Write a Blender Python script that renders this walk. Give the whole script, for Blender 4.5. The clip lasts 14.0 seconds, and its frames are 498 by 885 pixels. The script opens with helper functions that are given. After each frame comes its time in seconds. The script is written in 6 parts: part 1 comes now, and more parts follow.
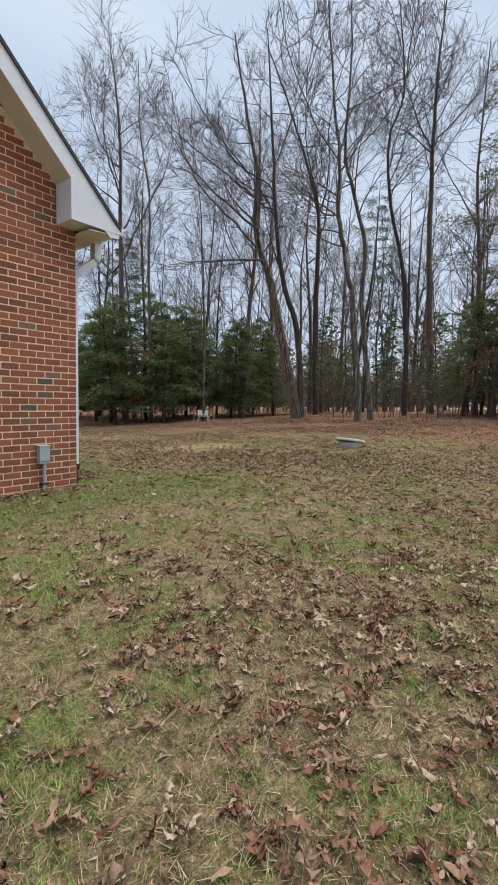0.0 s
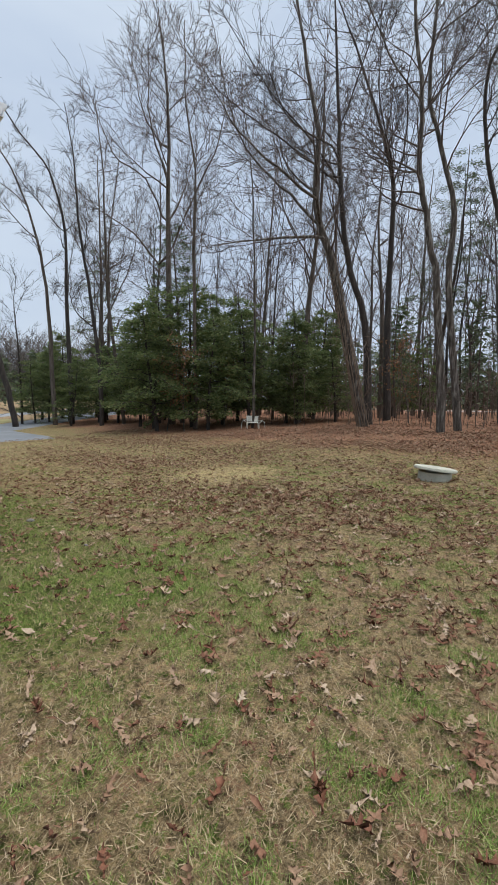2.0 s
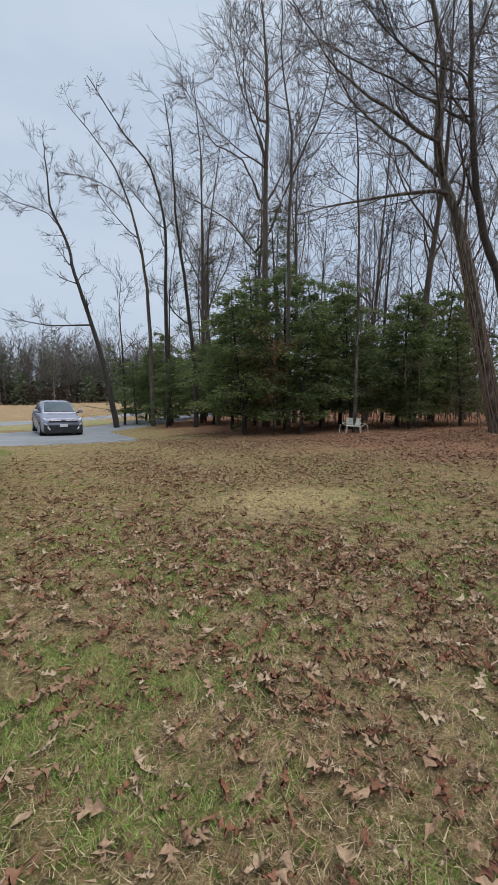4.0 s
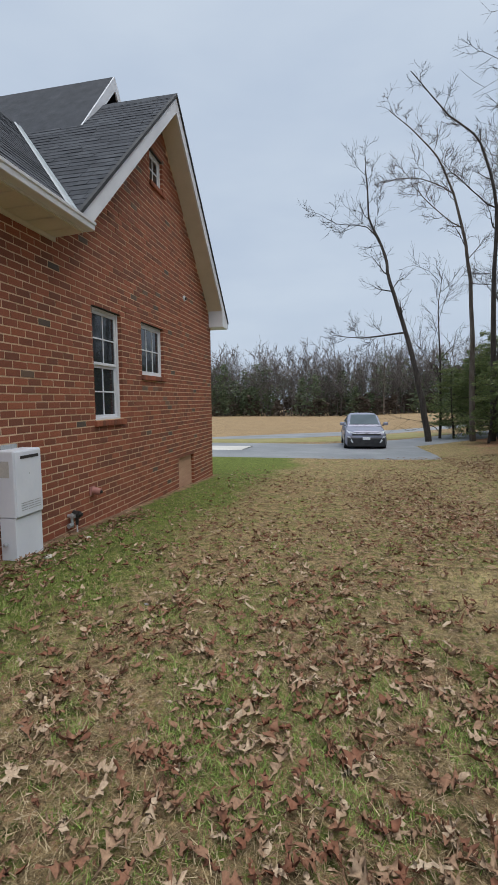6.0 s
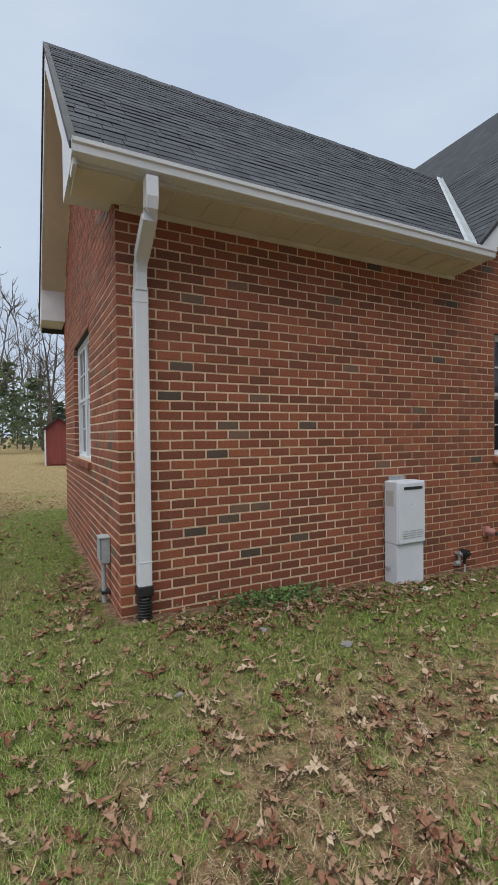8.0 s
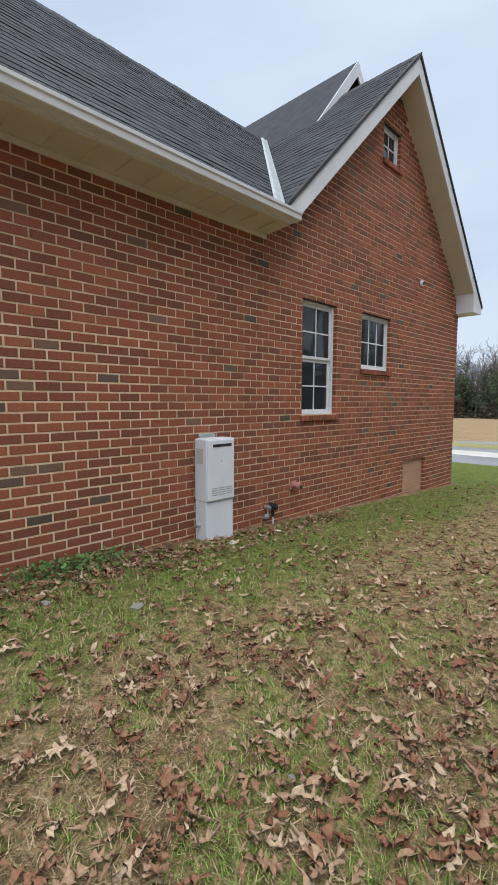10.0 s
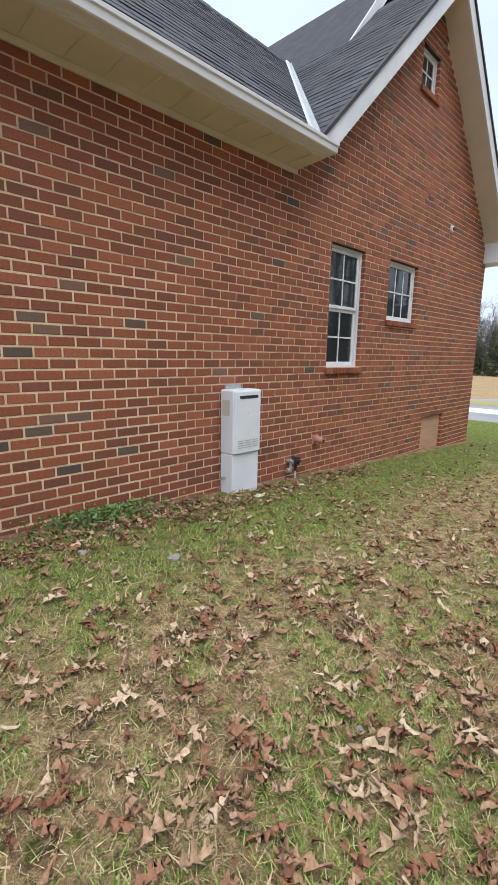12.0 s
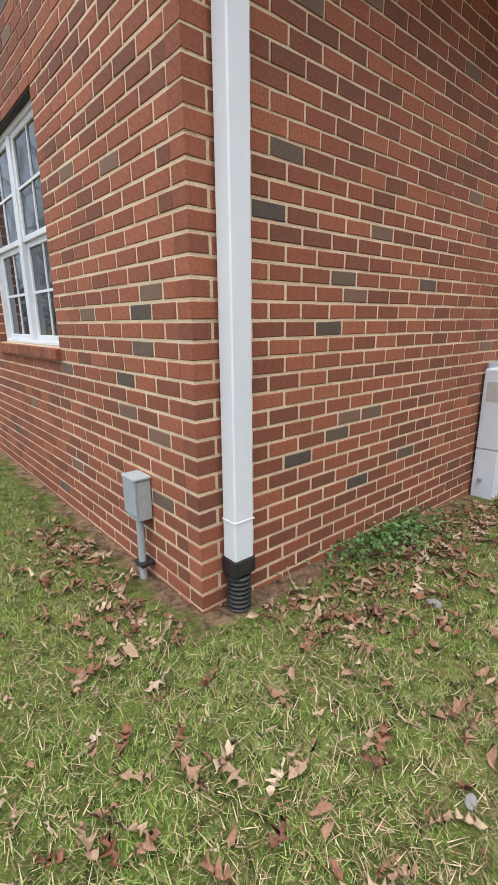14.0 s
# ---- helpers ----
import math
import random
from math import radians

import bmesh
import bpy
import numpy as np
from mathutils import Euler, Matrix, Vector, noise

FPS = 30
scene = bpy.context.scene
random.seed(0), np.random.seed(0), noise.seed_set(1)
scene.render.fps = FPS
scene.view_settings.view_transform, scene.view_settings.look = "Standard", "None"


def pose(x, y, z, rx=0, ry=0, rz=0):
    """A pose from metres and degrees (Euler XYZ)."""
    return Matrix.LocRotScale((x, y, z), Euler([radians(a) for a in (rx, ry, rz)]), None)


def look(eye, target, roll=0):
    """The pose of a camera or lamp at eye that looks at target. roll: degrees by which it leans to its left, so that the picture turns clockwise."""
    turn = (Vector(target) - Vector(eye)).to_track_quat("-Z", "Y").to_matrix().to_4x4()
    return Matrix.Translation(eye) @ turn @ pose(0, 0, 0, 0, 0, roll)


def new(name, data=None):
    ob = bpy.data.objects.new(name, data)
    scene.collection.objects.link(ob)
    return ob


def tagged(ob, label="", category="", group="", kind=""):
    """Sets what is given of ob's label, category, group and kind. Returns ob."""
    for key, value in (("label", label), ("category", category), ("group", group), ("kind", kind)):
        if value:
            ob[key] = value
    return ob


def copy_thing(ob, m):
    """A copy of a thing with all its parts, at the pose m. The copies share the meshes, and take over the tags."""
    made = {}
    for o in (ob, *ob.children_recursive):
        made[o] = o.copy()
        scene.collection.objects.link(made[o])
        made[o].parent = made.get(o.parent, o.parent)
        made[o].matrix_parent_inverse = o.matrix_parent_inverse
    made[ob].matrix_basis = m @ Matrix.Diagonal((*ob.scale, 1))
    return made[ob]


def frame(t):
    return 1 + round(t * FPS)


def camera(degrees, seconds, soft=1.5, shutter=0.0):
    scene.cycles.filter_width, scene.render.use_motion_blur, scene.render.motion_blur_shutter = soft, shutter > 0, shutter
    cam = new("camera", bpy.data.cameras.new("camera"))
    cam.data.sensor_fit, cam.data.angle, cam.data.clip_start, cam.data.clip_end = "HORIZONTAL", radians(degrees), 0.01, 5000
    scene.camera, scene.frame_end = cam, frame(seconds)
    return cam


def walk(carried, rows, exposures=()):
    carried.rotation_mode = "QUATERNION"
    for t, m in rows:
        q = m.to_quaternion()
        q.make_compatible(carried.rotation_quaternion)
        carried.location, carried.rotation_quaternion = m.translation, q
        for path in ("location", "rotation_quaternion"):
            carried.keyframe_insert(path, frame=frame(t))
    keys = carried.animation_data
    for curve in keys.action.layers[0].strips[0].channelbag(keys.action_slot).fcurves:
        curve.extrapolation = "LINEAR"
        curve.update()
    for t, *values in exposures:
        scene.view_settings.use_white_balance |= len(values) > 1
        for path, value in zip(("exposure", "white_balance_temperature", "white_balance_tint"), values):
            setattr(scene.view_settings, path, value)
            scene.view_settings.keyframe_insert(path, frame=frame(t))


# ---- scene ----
cam = camera(57.4, 14.0, soft=1.2)
PATH = [
    (0, (-3.144, -5.342, 1.193), (-1.587, -4.103, 0.991), 1.8),
    (0.5, (-2.468, -5.087, 1.209), (-0.891, -3.869, 1.042), 1.6),
    (1, (-1.81, -4.73, 1.246), (-0.267, -3.469, 1.085), 2.3),
    (1.5, (-1.14, -4.341, 1.271), (0.334, -3.002, 1.08), 2.3),
    (2, (-0.494, -3.834, 1.387), (0.859, -2.377, 1.172), 1.7),
    (2.2, (-0.315, -3.642, 1.368), (0.989, -2.139, 1.164), 1.5),
    (4.3, (1.978, -2.169, 1.286), (2.833, -0.375, 1.062), 1.4),
    (4.5, (2.157, -2.013, 1.301), (2.938, -0.186, 1.077), 1.5),
    (5, (2.478, -1.645, 1.32), (2.965, 0.281, 1.086), 0.7),
    (5.5, (2.839, -1.259, 1.321), (2.931, 0.727, 1.098), -0.3),
    (5.9, (3.062, -0.998, 1.328), (2.752, 0.969, 1.146), -0.3),
    (6, (3.093, -0.925, 1.327), (2.676, 1.022, 1.142), -0.5),
    (6.5, (3.257, -0.676, 1.353), (2.253, 1.049, 1.217), -0.1),
    (7, (3.381, -0.601, 1.385), (1.886, 0.723, 1.268), 0.3),
    (7.1, (3.39, -0.603, 1.382), (1.825, 0.638, 1.274), -0.2),
    (7.5, (3.428, -0.662, 1.361), (1.662, 0.276, 1.307), -1.6),
    (8, (3.471, -0.688, 1.375), (1.686, 0.212, 1.338), -0.6),
    (8.5, (3.559, -0.565, 1.386), (1.915, 0.575, 1.357), -0.3),
    (9, (3.584, -0.394, 1.421), (2.123, 0.97, 1.342), -0.1),
    (9.2, (3.564, -0.335, 1.387), (2.174, 1.1, 1.296), -0.1),
    (11.5, (3.414, -0.222, 1.222), (1.984, 1.133, 0.878), 1.0),
    (12, (3.259, -0.349, 1.232), (1.886, 1.054, 0.849), 1.1),
    (12.5, (3.027, -0.506, 1.22), (1.706, 0.937, 0.806), 1.1),
    (13, (2.592, -0.616, 1.217), (1.281, 0.83, 0.78), 0.4),
    (13.5, (2.105, -0.837, 1.224), (0.768, 0.57, 0.742), 0.1),
    (13.7, (1.874, -0.899, 1.226), (0.492, 0.459, 0.731), -0.0),
    (14, (1.482, -1.012, 1.247), (0.01, 0.241, 0.735), -0.5),
]
walk(cam, [(t, look(eye, target, roll)) for t, eye, target, roll in PATH],
     exposures=[(0, 0.46), (0.5, 0.22), (1.0, 0.24), (1.5, 0.42), (2.0, 0.36), (4.5, 0.24), (5.0, 0.22), (6.5, 0.2), (7.5, 0.3), (9.0, 0.32), (11.5, 0.90), (12.5, 0.90), (13.0, 0.82), (13.5, 1.0), (14.0, 1.05)])
# ---- end of walk ----
# ---- world and light: an overcast winter sky ----
world = bpy.data.worlds.new("overcast_sky")
scene.world = world
world.use_nodes = True
wn, wl = world.node_tree.nodes, world.node_tree.links
wn.clear()
w_out = wn.new("ShaderNodeOutputWorld")
w_bg = wn.new("ShaderNodeBackground")
w_bg.inputs[1].default_value = 1.0
w_sky = wn.new("ShaderNodeTexSky")
w_sky.sky_type = "NISHITA"
w_sky.sun_disc = False
w_sky.sun_elevation = radians(72)
w_sky.sun_rotation = radians(125)
w_sky.dust_density = 4.0
w_dim = wn.new("ShaderNodeVectorMath")
w_dim.operation = "SCALE"
w_dim.inputs["Scale"].default_value = 0.08
w_noise = wn.new("ShaderNodeTexNoise")
w_noise.inputs["Scale"].default_value = 2.2
w_noise.inputs["Detail"].default_value = 4.0
w_map = wn.new("ShaderNodeMapping")
w_map.inputs["Scale"].default_value = (1, 1, 3.0)
w_co = wn.new("ShaderNodeTexCoord")
w_ramp = wn.new("ShaderNodeValToRGB")
w_ramp.color_ramp.elements[0].position = 0.3
w_ramp.color_ramp.elements[0].color = (0.435, 0.52, 0.65, 1)
w_ramp.color_ramp.elements[1].position = 0.75
w_ramp.color_ramp.elements[1].color = (0.55, 0.63, 0.73, 1)
w_mix = wn.new("ShaderNodeMixRGB")
w_mix.inputs[0].default_value = 0.88
wl.new(w_co.outputs["Generated"], w_map.inputs["Vector"])
wl.new(w_map.outputs[0], w_noise.inputs["Vector"])
wl.new(w_noise.outputs["Fac"], w_ramp.inputs[0])
wl.new(w_sky.outputs[0], w_dim.inputs[0])
wl.new(w_dim.outputs[0], w_mix.inputs[1])
wl.new(w_ramp.outputs[0], w_mix.inputs[2])
wl.new(w_mix.outputs[0], w_bg.inputs[0])
wl.new(w_bg.outputs[0], w_out.inputs[0])

sun_data = bpy.data.lights.new("sun", "SUN")
sun_data.energy = 2.5
sun_data.angle = radians(70)
sun_data.color = (1.0, 0.97, 0.93)
sun = new("sun", sun_data)
sun.matrix_world = look((3.2, -2.6, 13), (0, 0, 0))

# ---- materials ----


def soft_plus(v, k):
    return k * np.logaddexp(0.0, np.asarray(v, dtype=float) / k)


def ground_z(x, y):
    """Height of the lawn: it falls towards the drive and rises towards the wood."""
    z = 0.075 * (soft_plus(np.asarray(x) - 6.0, 1.0) - soft_plus(np.asarray(x) - 16.0, 3.0))
    z = z - 0.050 * soft_plus(np.asarray(y) - 0.3, 0.6) + 0.031 * soft_plus(np.asarray(y) - 20.0, 4.0)
    return z


def gz(x, y):
    return float(ground_z(x, y))


def nodes_of(name):
    m = bpy.data.materials.new(name)
    m.use_nodes = True
    return m, m.node_tree.nodes, m.node_tree.links, m.node_tree.nodes["Principled BSDF"]


def ramp_node(nd, stops):
    r = nd.new("ShaderNodeValToRGB")
    els = r.color_ramp.elements
    while len(els) < len(stops):
        els.new(0.5)
    for e, (p, c) in zip(els, stops):
        e.position, e.color = p, (*c, 1)
    return r


def surface(name, stops, scale=6.0, fine=60.0, fine_amount=0.3, rough=0.8, metal=0.0, bump=0.2, bump_dist=0.005,
            coords="Object", stretch=(1, 1, 1), detail=5.0, random_from="", random_amount=0.0, spec=0.5):
    """A material with a broad colour change, a fine grain and a relief; random_from: 'object' or 'island'."""
    m, nd, lk, bsdf = nodes_of(name)
    co = nd.new("ShaderNodeTexCoord")
    mp = nd.new("ShaderNodeMapping")
    mp.inputs["Scale"].default_value = stretch
    lk.new(co.outputs[coords], mp.inputs["Vector"])
    big = nd.new("ShaderNodeTexNoise")
    big.inputs["Scale"].default_value, big.inputs["Detail"].default_value = scale, detail
    big.inputs["Roughness"].default_value = 0.6
    lk.new(mp.outputs[0], big.inputs["Vector"])
    ramp = ramp_node(nd, stops)
    grain = nd.new("ShaderNodeTexNoise")
    grain.inputs["Scale"].default_value, grain.inputs["Detail"].default_value = fine, 3.0
    lk.new(mp.outputs[0], grain.inputs["Vector"])
    value = big.outputs["Fac"]
    if random_from:
        rnd = nd.new("ShaderNodeObjectInfo" if random_from == "object" else "ShaderNodeNewGeometry")
        out = rnd.outputs["Random" if random_from == "object" else "Random Per Island"]
        mixv = nd.new("ShaderNodeMix")
        mixv.inputs[0].default_value = random_amount
        lk.new(value, mixv.inputs[2])
        lk.new(out, mixv.inputs[3])
        value = mixv.outputs[0]
    lk.new(value, ramp.inputs[0])
    shade = nd.new("ShaderNodeMixRGB")
    shade.blend_type = "OVERLAY"
    shade.inputs[0].default_value = fine_amount
    lk.new(ramp.outputs[0], shade.inputs[1])
    lk.new(grain.outputs["Fac"], shade.inputs[2])
    lk.new(shade.outputs[0], bsdf.inputs["Base Color"])
    bsdf.inputs["Roughness"].default_value = rough
    bsdf.inputs["Metallic"].default_value = metal
    bsdf.inputs["Specular IOR Level"].default_value = spec
    if bump > 0:
        bp = nd.new("ShaderNodeBump")
        bp.inputs["Strength"].default_value, bp.inputs["Distance"].default_value = bump, bump_dist
        lk.new(grain.outputs["Fac"], bp.inputs["Height"])
        lk.new(bp.outputs[0], bsdf.inputs["Normal"])
    return m


def glass_material(name, tint=(0.025, 0.03, 0.035)):
    m, nd, lk, bsdf = nodes_of(name)
    bsdf.inputs["Base Color"].default_value = (*tint, 1)
    bsdf.inputs["Roughness"].default_value = 0.04
    bsdf.inputs["IOR"].default_value = 1.5
    bsdf.inputs["Specular IOR Level"].default_value = 0.6
    co = nd.new("ShaderNodeTexCoord")
    n = nd.new("ShaderNodeTexNoise")
    n.inputs["Scale"].default_value = 3.0
    bp = nd.new("ShaderNodeBump")
    bp.inputs["Strength"].default_value, bp.inputs["Distance"].default_value = 0.05, 0.01
    lk.new(co.outputs["Object"], n.inputs["Vector"])
    lk.new(n.outputs["Fac"], bp.inputs["Height"])
    lk.new(bp.outputs[0], bsdf.inputs["Normal"])
    return m


BRICK_STOPS = [(0.0, (0.135, 0.056, 0.036)), (0.22, (0.185, 0.064, 0.036)), (0.42, (0.235, 0.074, 0.040)), (0.62, (0.270, 0.084, 0.044)),
               (0.86, (0.320, 0.105, 0.054)), (1.0, (0.225, 0.072, 0.039))]
M_BRICK = surface("red_brick", BRICK_STOPS, 9, 85, 0.5, 0.85, bump=0.5, bump_dist=0.004, random_from="object", random_amount=0.72)
M_BRICK_I = surface("red_brick_wall", BRICK_STOPS, 9, 85, 0.5, 0.85, bump=0.5, bump_dist=0.004, random_from="island", random_amount=0.72)
DARK_STOPS = [(0.2, (0.080, 0.060, 0.048)), (0.5, (0.135, 0.090, 0.064)), (0.8, (0.19, 0.105, 0.070))]
M_DARKBRICK = surface("grey_brick", DARK_STOPS, 8, 80, 0.4, 0.75, bump=0.4, bump_dist=0.004, random_from="object", random_amount=0.7)
M_DARKBRICK_I = surface("grey_brick_wall", DARK_STOPS, 8, 80, 0.4, 0.75, bump=0.4, bump_dist=0.004, random_from="island", random_amount=0.7)
M_MORTAR = surface("mortar", [(0.3, (0.56, 0.41, 0.265)), (0.7, (0.73, 0.57, 0.40))], 4, 120, 0.4, 0.95, bump=0.6, bump_dist=0.006)
M_WHITE = surface("white_trim_paint", [(0.35, (0.62, 0.645, 0.69)), (0.7, (0.71, 0.735, 0.77))], 2.5, 40, 0.06, 0.45, bump=0.05)
M_GUTTER = surface("white_aluminium", [(0.35, (0.66, 0.69, 0.74)), (0.7, (0.74, 0.765, 0.80))], 1.5, 30, 0.06, 0.35, bump=0.04)
M_SOFFIT = surface("cream_vinyl_soffit", [(0.35, (0.60, 0.56, 0.475)), (0.7, (0.68, 0.635, 0.55))], 2, 40, 0.08, 0.6, bump=0.05)
M_SHINGLE = surface("asphalt_shingle", [(0.25, (0.024, 0.028, 0.036)), (0.5, (0.042, 0.048, 0.059)), (0.8, (0.075, 0.083, 0.097))], 5, 260, 0.5, 0.93,
                    bump=0.5, bump_dist=0.003, random_from="island", random_amount=0.25)
M_SHINGLE_O = surface("asphalt_shingle_tab", [(0.25, (0.024, 0.028, 0.036)), (0.5, (0.042, 0.048, 0.059)), (0.8, (0.075, 0.083, 0.097))], 5, 260, 0.5, 0.93,
                      bump=0.5, bump_dist=0.003, random_from="object", random_amount=0.25)
M_ROOFEDGE = surface("black_drip_edge", [(0.4, (0.02, 0.022, 0.025)), (0.6, (0.035, 0.037, 0.04))], 4, 60, 0.1, 0.7)
M_GLASS = glass_material("window_glass")
# near-black colour that paints the shade of an unlit room
M_ROOM_SHADE = surface("painted_room_shade", [(0.4, (0.03, 0.03, 0.03)), (0.6, (0.06, 0.055, 0.05))], 2, 20, 0.1, 0.9)
M_HEATER = surface("white_enamel", [(0.35, (0.66, 0.70, 0.77)), (0.7, (0.74, 0.775, 0.83))], 2, 30, 0.07, 0.35, bump=0.03)
M_BLACK = surface("black_plastic", [(0.4, (0.012, 0.012, 0.013)), (0.6, (0.03, 0.03, 0.03))], 6, 60, 0.2, 0.5)
M_GALV = surface("galvanised_steel", [(0.35, (0.38, 0.41, 0.43)), (0.7, (0.55, 0.58, 0.60))], 14, 90, 0.2, 0.45, metal=0.6, bump=0.1)
M_GREYBOX = surface("grey_painted_box", [(0.35, (0.33, 0.37, 0.39)), (0.7, (0.43, 0.47, 0.49))], 6, 60, 0.12, 0.5, metal=0.1, bump=0.06)
M_PINKPIPE = surface("brick_red_plastic", [(0.35, (0.34, 0.15, 0.13)), (0.7, (0.42, 0.20, 0.17))], 8, 60, 0.15, 0.5)
M_PLY = surface("plywood_hatch", [(0.3, (0.42, 0.24, 0.155)), (0.7, (0.52, 0.32, 0.21))], 2.5, 40, 0.2, 0.8, stretch=(1, 1, 6))
M_ASPHALT = surface("worn_asphalt", [(0.3, (0.17, 0.185, 0.20)), (0.7, (0.25, 0.265, 0.28))], 0.6, 30, 0.3, 0.9, bump=0.3, coords="Object")
M_CONCRETE = surface("pale_concrete", [(0.3, (0.44, 0.43, 0.40)), (0.7, (0.56, 0.55, 0.52))], 1.2, 40, 0.2, 0.85, bump=0.2)
M_CONCLID = surface("weathered_concrete", [(0.3, (0.40, 0.40, 0.33)), (0.7, (0.56, 0.56, 0.47))], 5, 50, 0.3, 0.9, bump=0.4, bump_dist=0.01)
M_BARK = surface("grey_brown_bark", [(0.25, (0.060, 0.048, 0.038)), (0.5, (0.115, 0.092, 0.074)), (0.8, (0.20, 0.17, 0.145))], 3, 26, 0.5, 0.95,
                 bump=0.9, bump_dist=0.03, stretch=(3, 3, 0.6))
M_BARKDARK = surface("dark_bark", [(0.25, (0.030, 0.025, 0.022)), (0.5, (0.055, 0.046, 0.040)), (0.8, (0.10, 0.085, 0.074))], 3, 26, 0.5, 0.95,
                     bump=0.9, bump_dist=0.03, stretch=(3, 3, 0.6))
M_BARKPALE = surface("pale_lichened_bark", [(0.30, (0.040, 0.034, 0.028)), (0.5, (0.095, 0.080, 0.066)), (0.68, (0.26, 0.24, 0.21))], 4, 26, 0.5, 0.95,
                     bump=0.9, bump_dist=0.03, stretch=(3, 3, 0.6))
M_TWIG = surface("twigs", [(0.3, (0.075, 0.058, 0.050)), (0.7, (0.13, 0.105, 0.09))], 2, 20, 0.2, 0.95, bump=0)


def foliage(name, stops, seen_through=0.35):
    """Leaves that let part of the light through; each leaf takes its own colour."""
    m, nd, lk, bsdf = nodes_of(name)
    geo = nd.new("ShaderNodeNewGeometry")
    co = nd.new("ShaderNodeTexCoord")
    n = nd.new("ShaderNodeTexNoise")
    n.inputs["Scale"].default_value = 0.8
    lk.new(co.outputs["Object"], n.inputs["Vector"])
    mx = nd.new("ShaderNodeMix")
    mx.inputs[0].default_value = 0.5
    lk.new(n.outputs["Fac"], mx.inputs[2])
    lk.new(geo.outputs["Random Per Island"], mx.inputs[3])
    ramp = ramp_node(nd, stops)
    lk.new(mx.outputs[0], ramp.inputs[0])
    lk.new(ramp.outputs[0], bsdf.inputs["Base Color"])
    bsdf.inputs["Roughness"].default_value = 0.6
    bsdf.inputs["Specular IOR Level"].default_value = 0.3
    tr = nd.new("ShaderNodeBsdfTranslucent")
    lk.new(ramp.outputs[0], tr.inputs["Color"])
    mix = nd.new("ShaderNodeMixShader")
    mix.inputs[0].default_value = seen_through
    lk.new(bsdf.outputs[0], mix.inputs[1])
    lk.new(tr.outputs[0], mix.inputs[2])
    lk.new(mix.outputs[0], nd["Material Output"].inputs["Surface"])
    return m


M_LEAF_GREEN = foliage("holly_leaves", [(0.15, (0.080, 0.115, 0.046)), (0.45, (0.135, 0.185, 0.070)), (0.72, (0.225, 0.26, 0.105)), (0.92, (0.30, 0.22, 0.11))], 0.5)
M_LEAF_PINE = foliage("pine_needles", [(0.2, (0.075, 0.10, 0.062)), (0.5, (0.12, 0.155, 0.088)), (0.85, (0.19, 0.22, 0.125))])
M_LEAF_BROWN = foliage("dead_beech_leaves", [(0.2, (0.19, 0.10, 0.05)), (0.8, (0.38, 0.21, 0.11))], 0.4)

M_VINE = surface("brown_vine_bark", [(0.3, (0.16, 0.115, 0.08)), (0.7, (0.27, 0.205, 0.15))], 6, 40, 0.3, 0.95, bump=0.3)
M_BRUSH = surface("brown_brush", [(0.3, (0.10, 0.070, 0.052)), (0.7, (0.19, 0.145, 0.115))], 0.6, 20, 0.2, 0.95, bump=0)
M_FARTWIG = surface("grey_far_twigs", [(0.3, (0.105, 0.092, 0.085)), (0.7, (0.175, 0.155, 0.145))], 0.2, 20, 0.2, 0.95, bump=0)

M_BRUSHLEAF = foliage("brown_brush_leaves", [(0.2, (0.070, 0.052, 0.040)), (0.8, (0.15, 0.12, 0.095))])

# ---- mesh helpers ----


def link_mesh(name, verts, faces, material, parent=None, label="", smooth=False):
    me = bpy.data.meshes.new(name)
    me.from_pydata(verts, [], faces)
    for m in (material if isinstance(material, (list, tuple)) else [material]):
        me.materials.append(m)
    if smooth:
        me.polygons.foreach_set("use_smooth", np.ones(len(me.polygons), dtype=bool))
    me.update()
    ob = new(name, me)
    if parent is not None:
        ob.parent = parent
    if label:
        ob["label"] = label
    return ob


def part(name, bm, material, parent=None, label="", smooth=False):
    """Links a bmesh as one mesh object under a thing or a part."""
    me = bpy.data.meshes.new(name)
    bmesh.ops.recalc_face_normals(bm, faces=bm.faces[:])
    bm.to_mesh(me)
    bm.free()
    for m in (material if isinstance(material, (list, tuple)) else [material]):
        me.materials.append(m)
    if smooth:
        me.polygons.foreach_set("use_smooth", np.ones(len(me.polygons), dtype=bool))
    ob = new(name, me)
    if parent is not None:
        ob.parent = parent
    if label:
        ob["label"] = label
    return ob


def empty(name, x=0, y=0, z=0, rz=0.0):
    ob = new(name)
    ob.matrix_basis = pose(x, y, z, 0, 0, rz)
    ob.empty_display_size = 0.1
    return ob


def add_box(bm, x0, x1, y0, y1, z0, z1, bevel=0.0, seg=1):
    m = Matrix.Translation(((x0 + x1) / 2, (y0 + y1) / 2, (z0 + z1) / 2)) @ Matrix.Diagonal((x1 - x0, y1 - y0, z1 - z0, 1))
    got = bmesh.ops.create_cube(bm, size=1, matrix=m)
    if bevel:
        edges = list({e for v in got["verts"] for e in v.link_edges})
        bmesh.ops.bevel(bm, geom=edges, offset=bevel, segments=seg, affect="EDGES", profile=0.5)
    return bm


def box(x0, x1, y0, y1, z0, z1, bevel=0.0, seg=1):
    return add_box(bmesh.new(), x0, x1, y0, y1, z0, z1, bevel, seg)


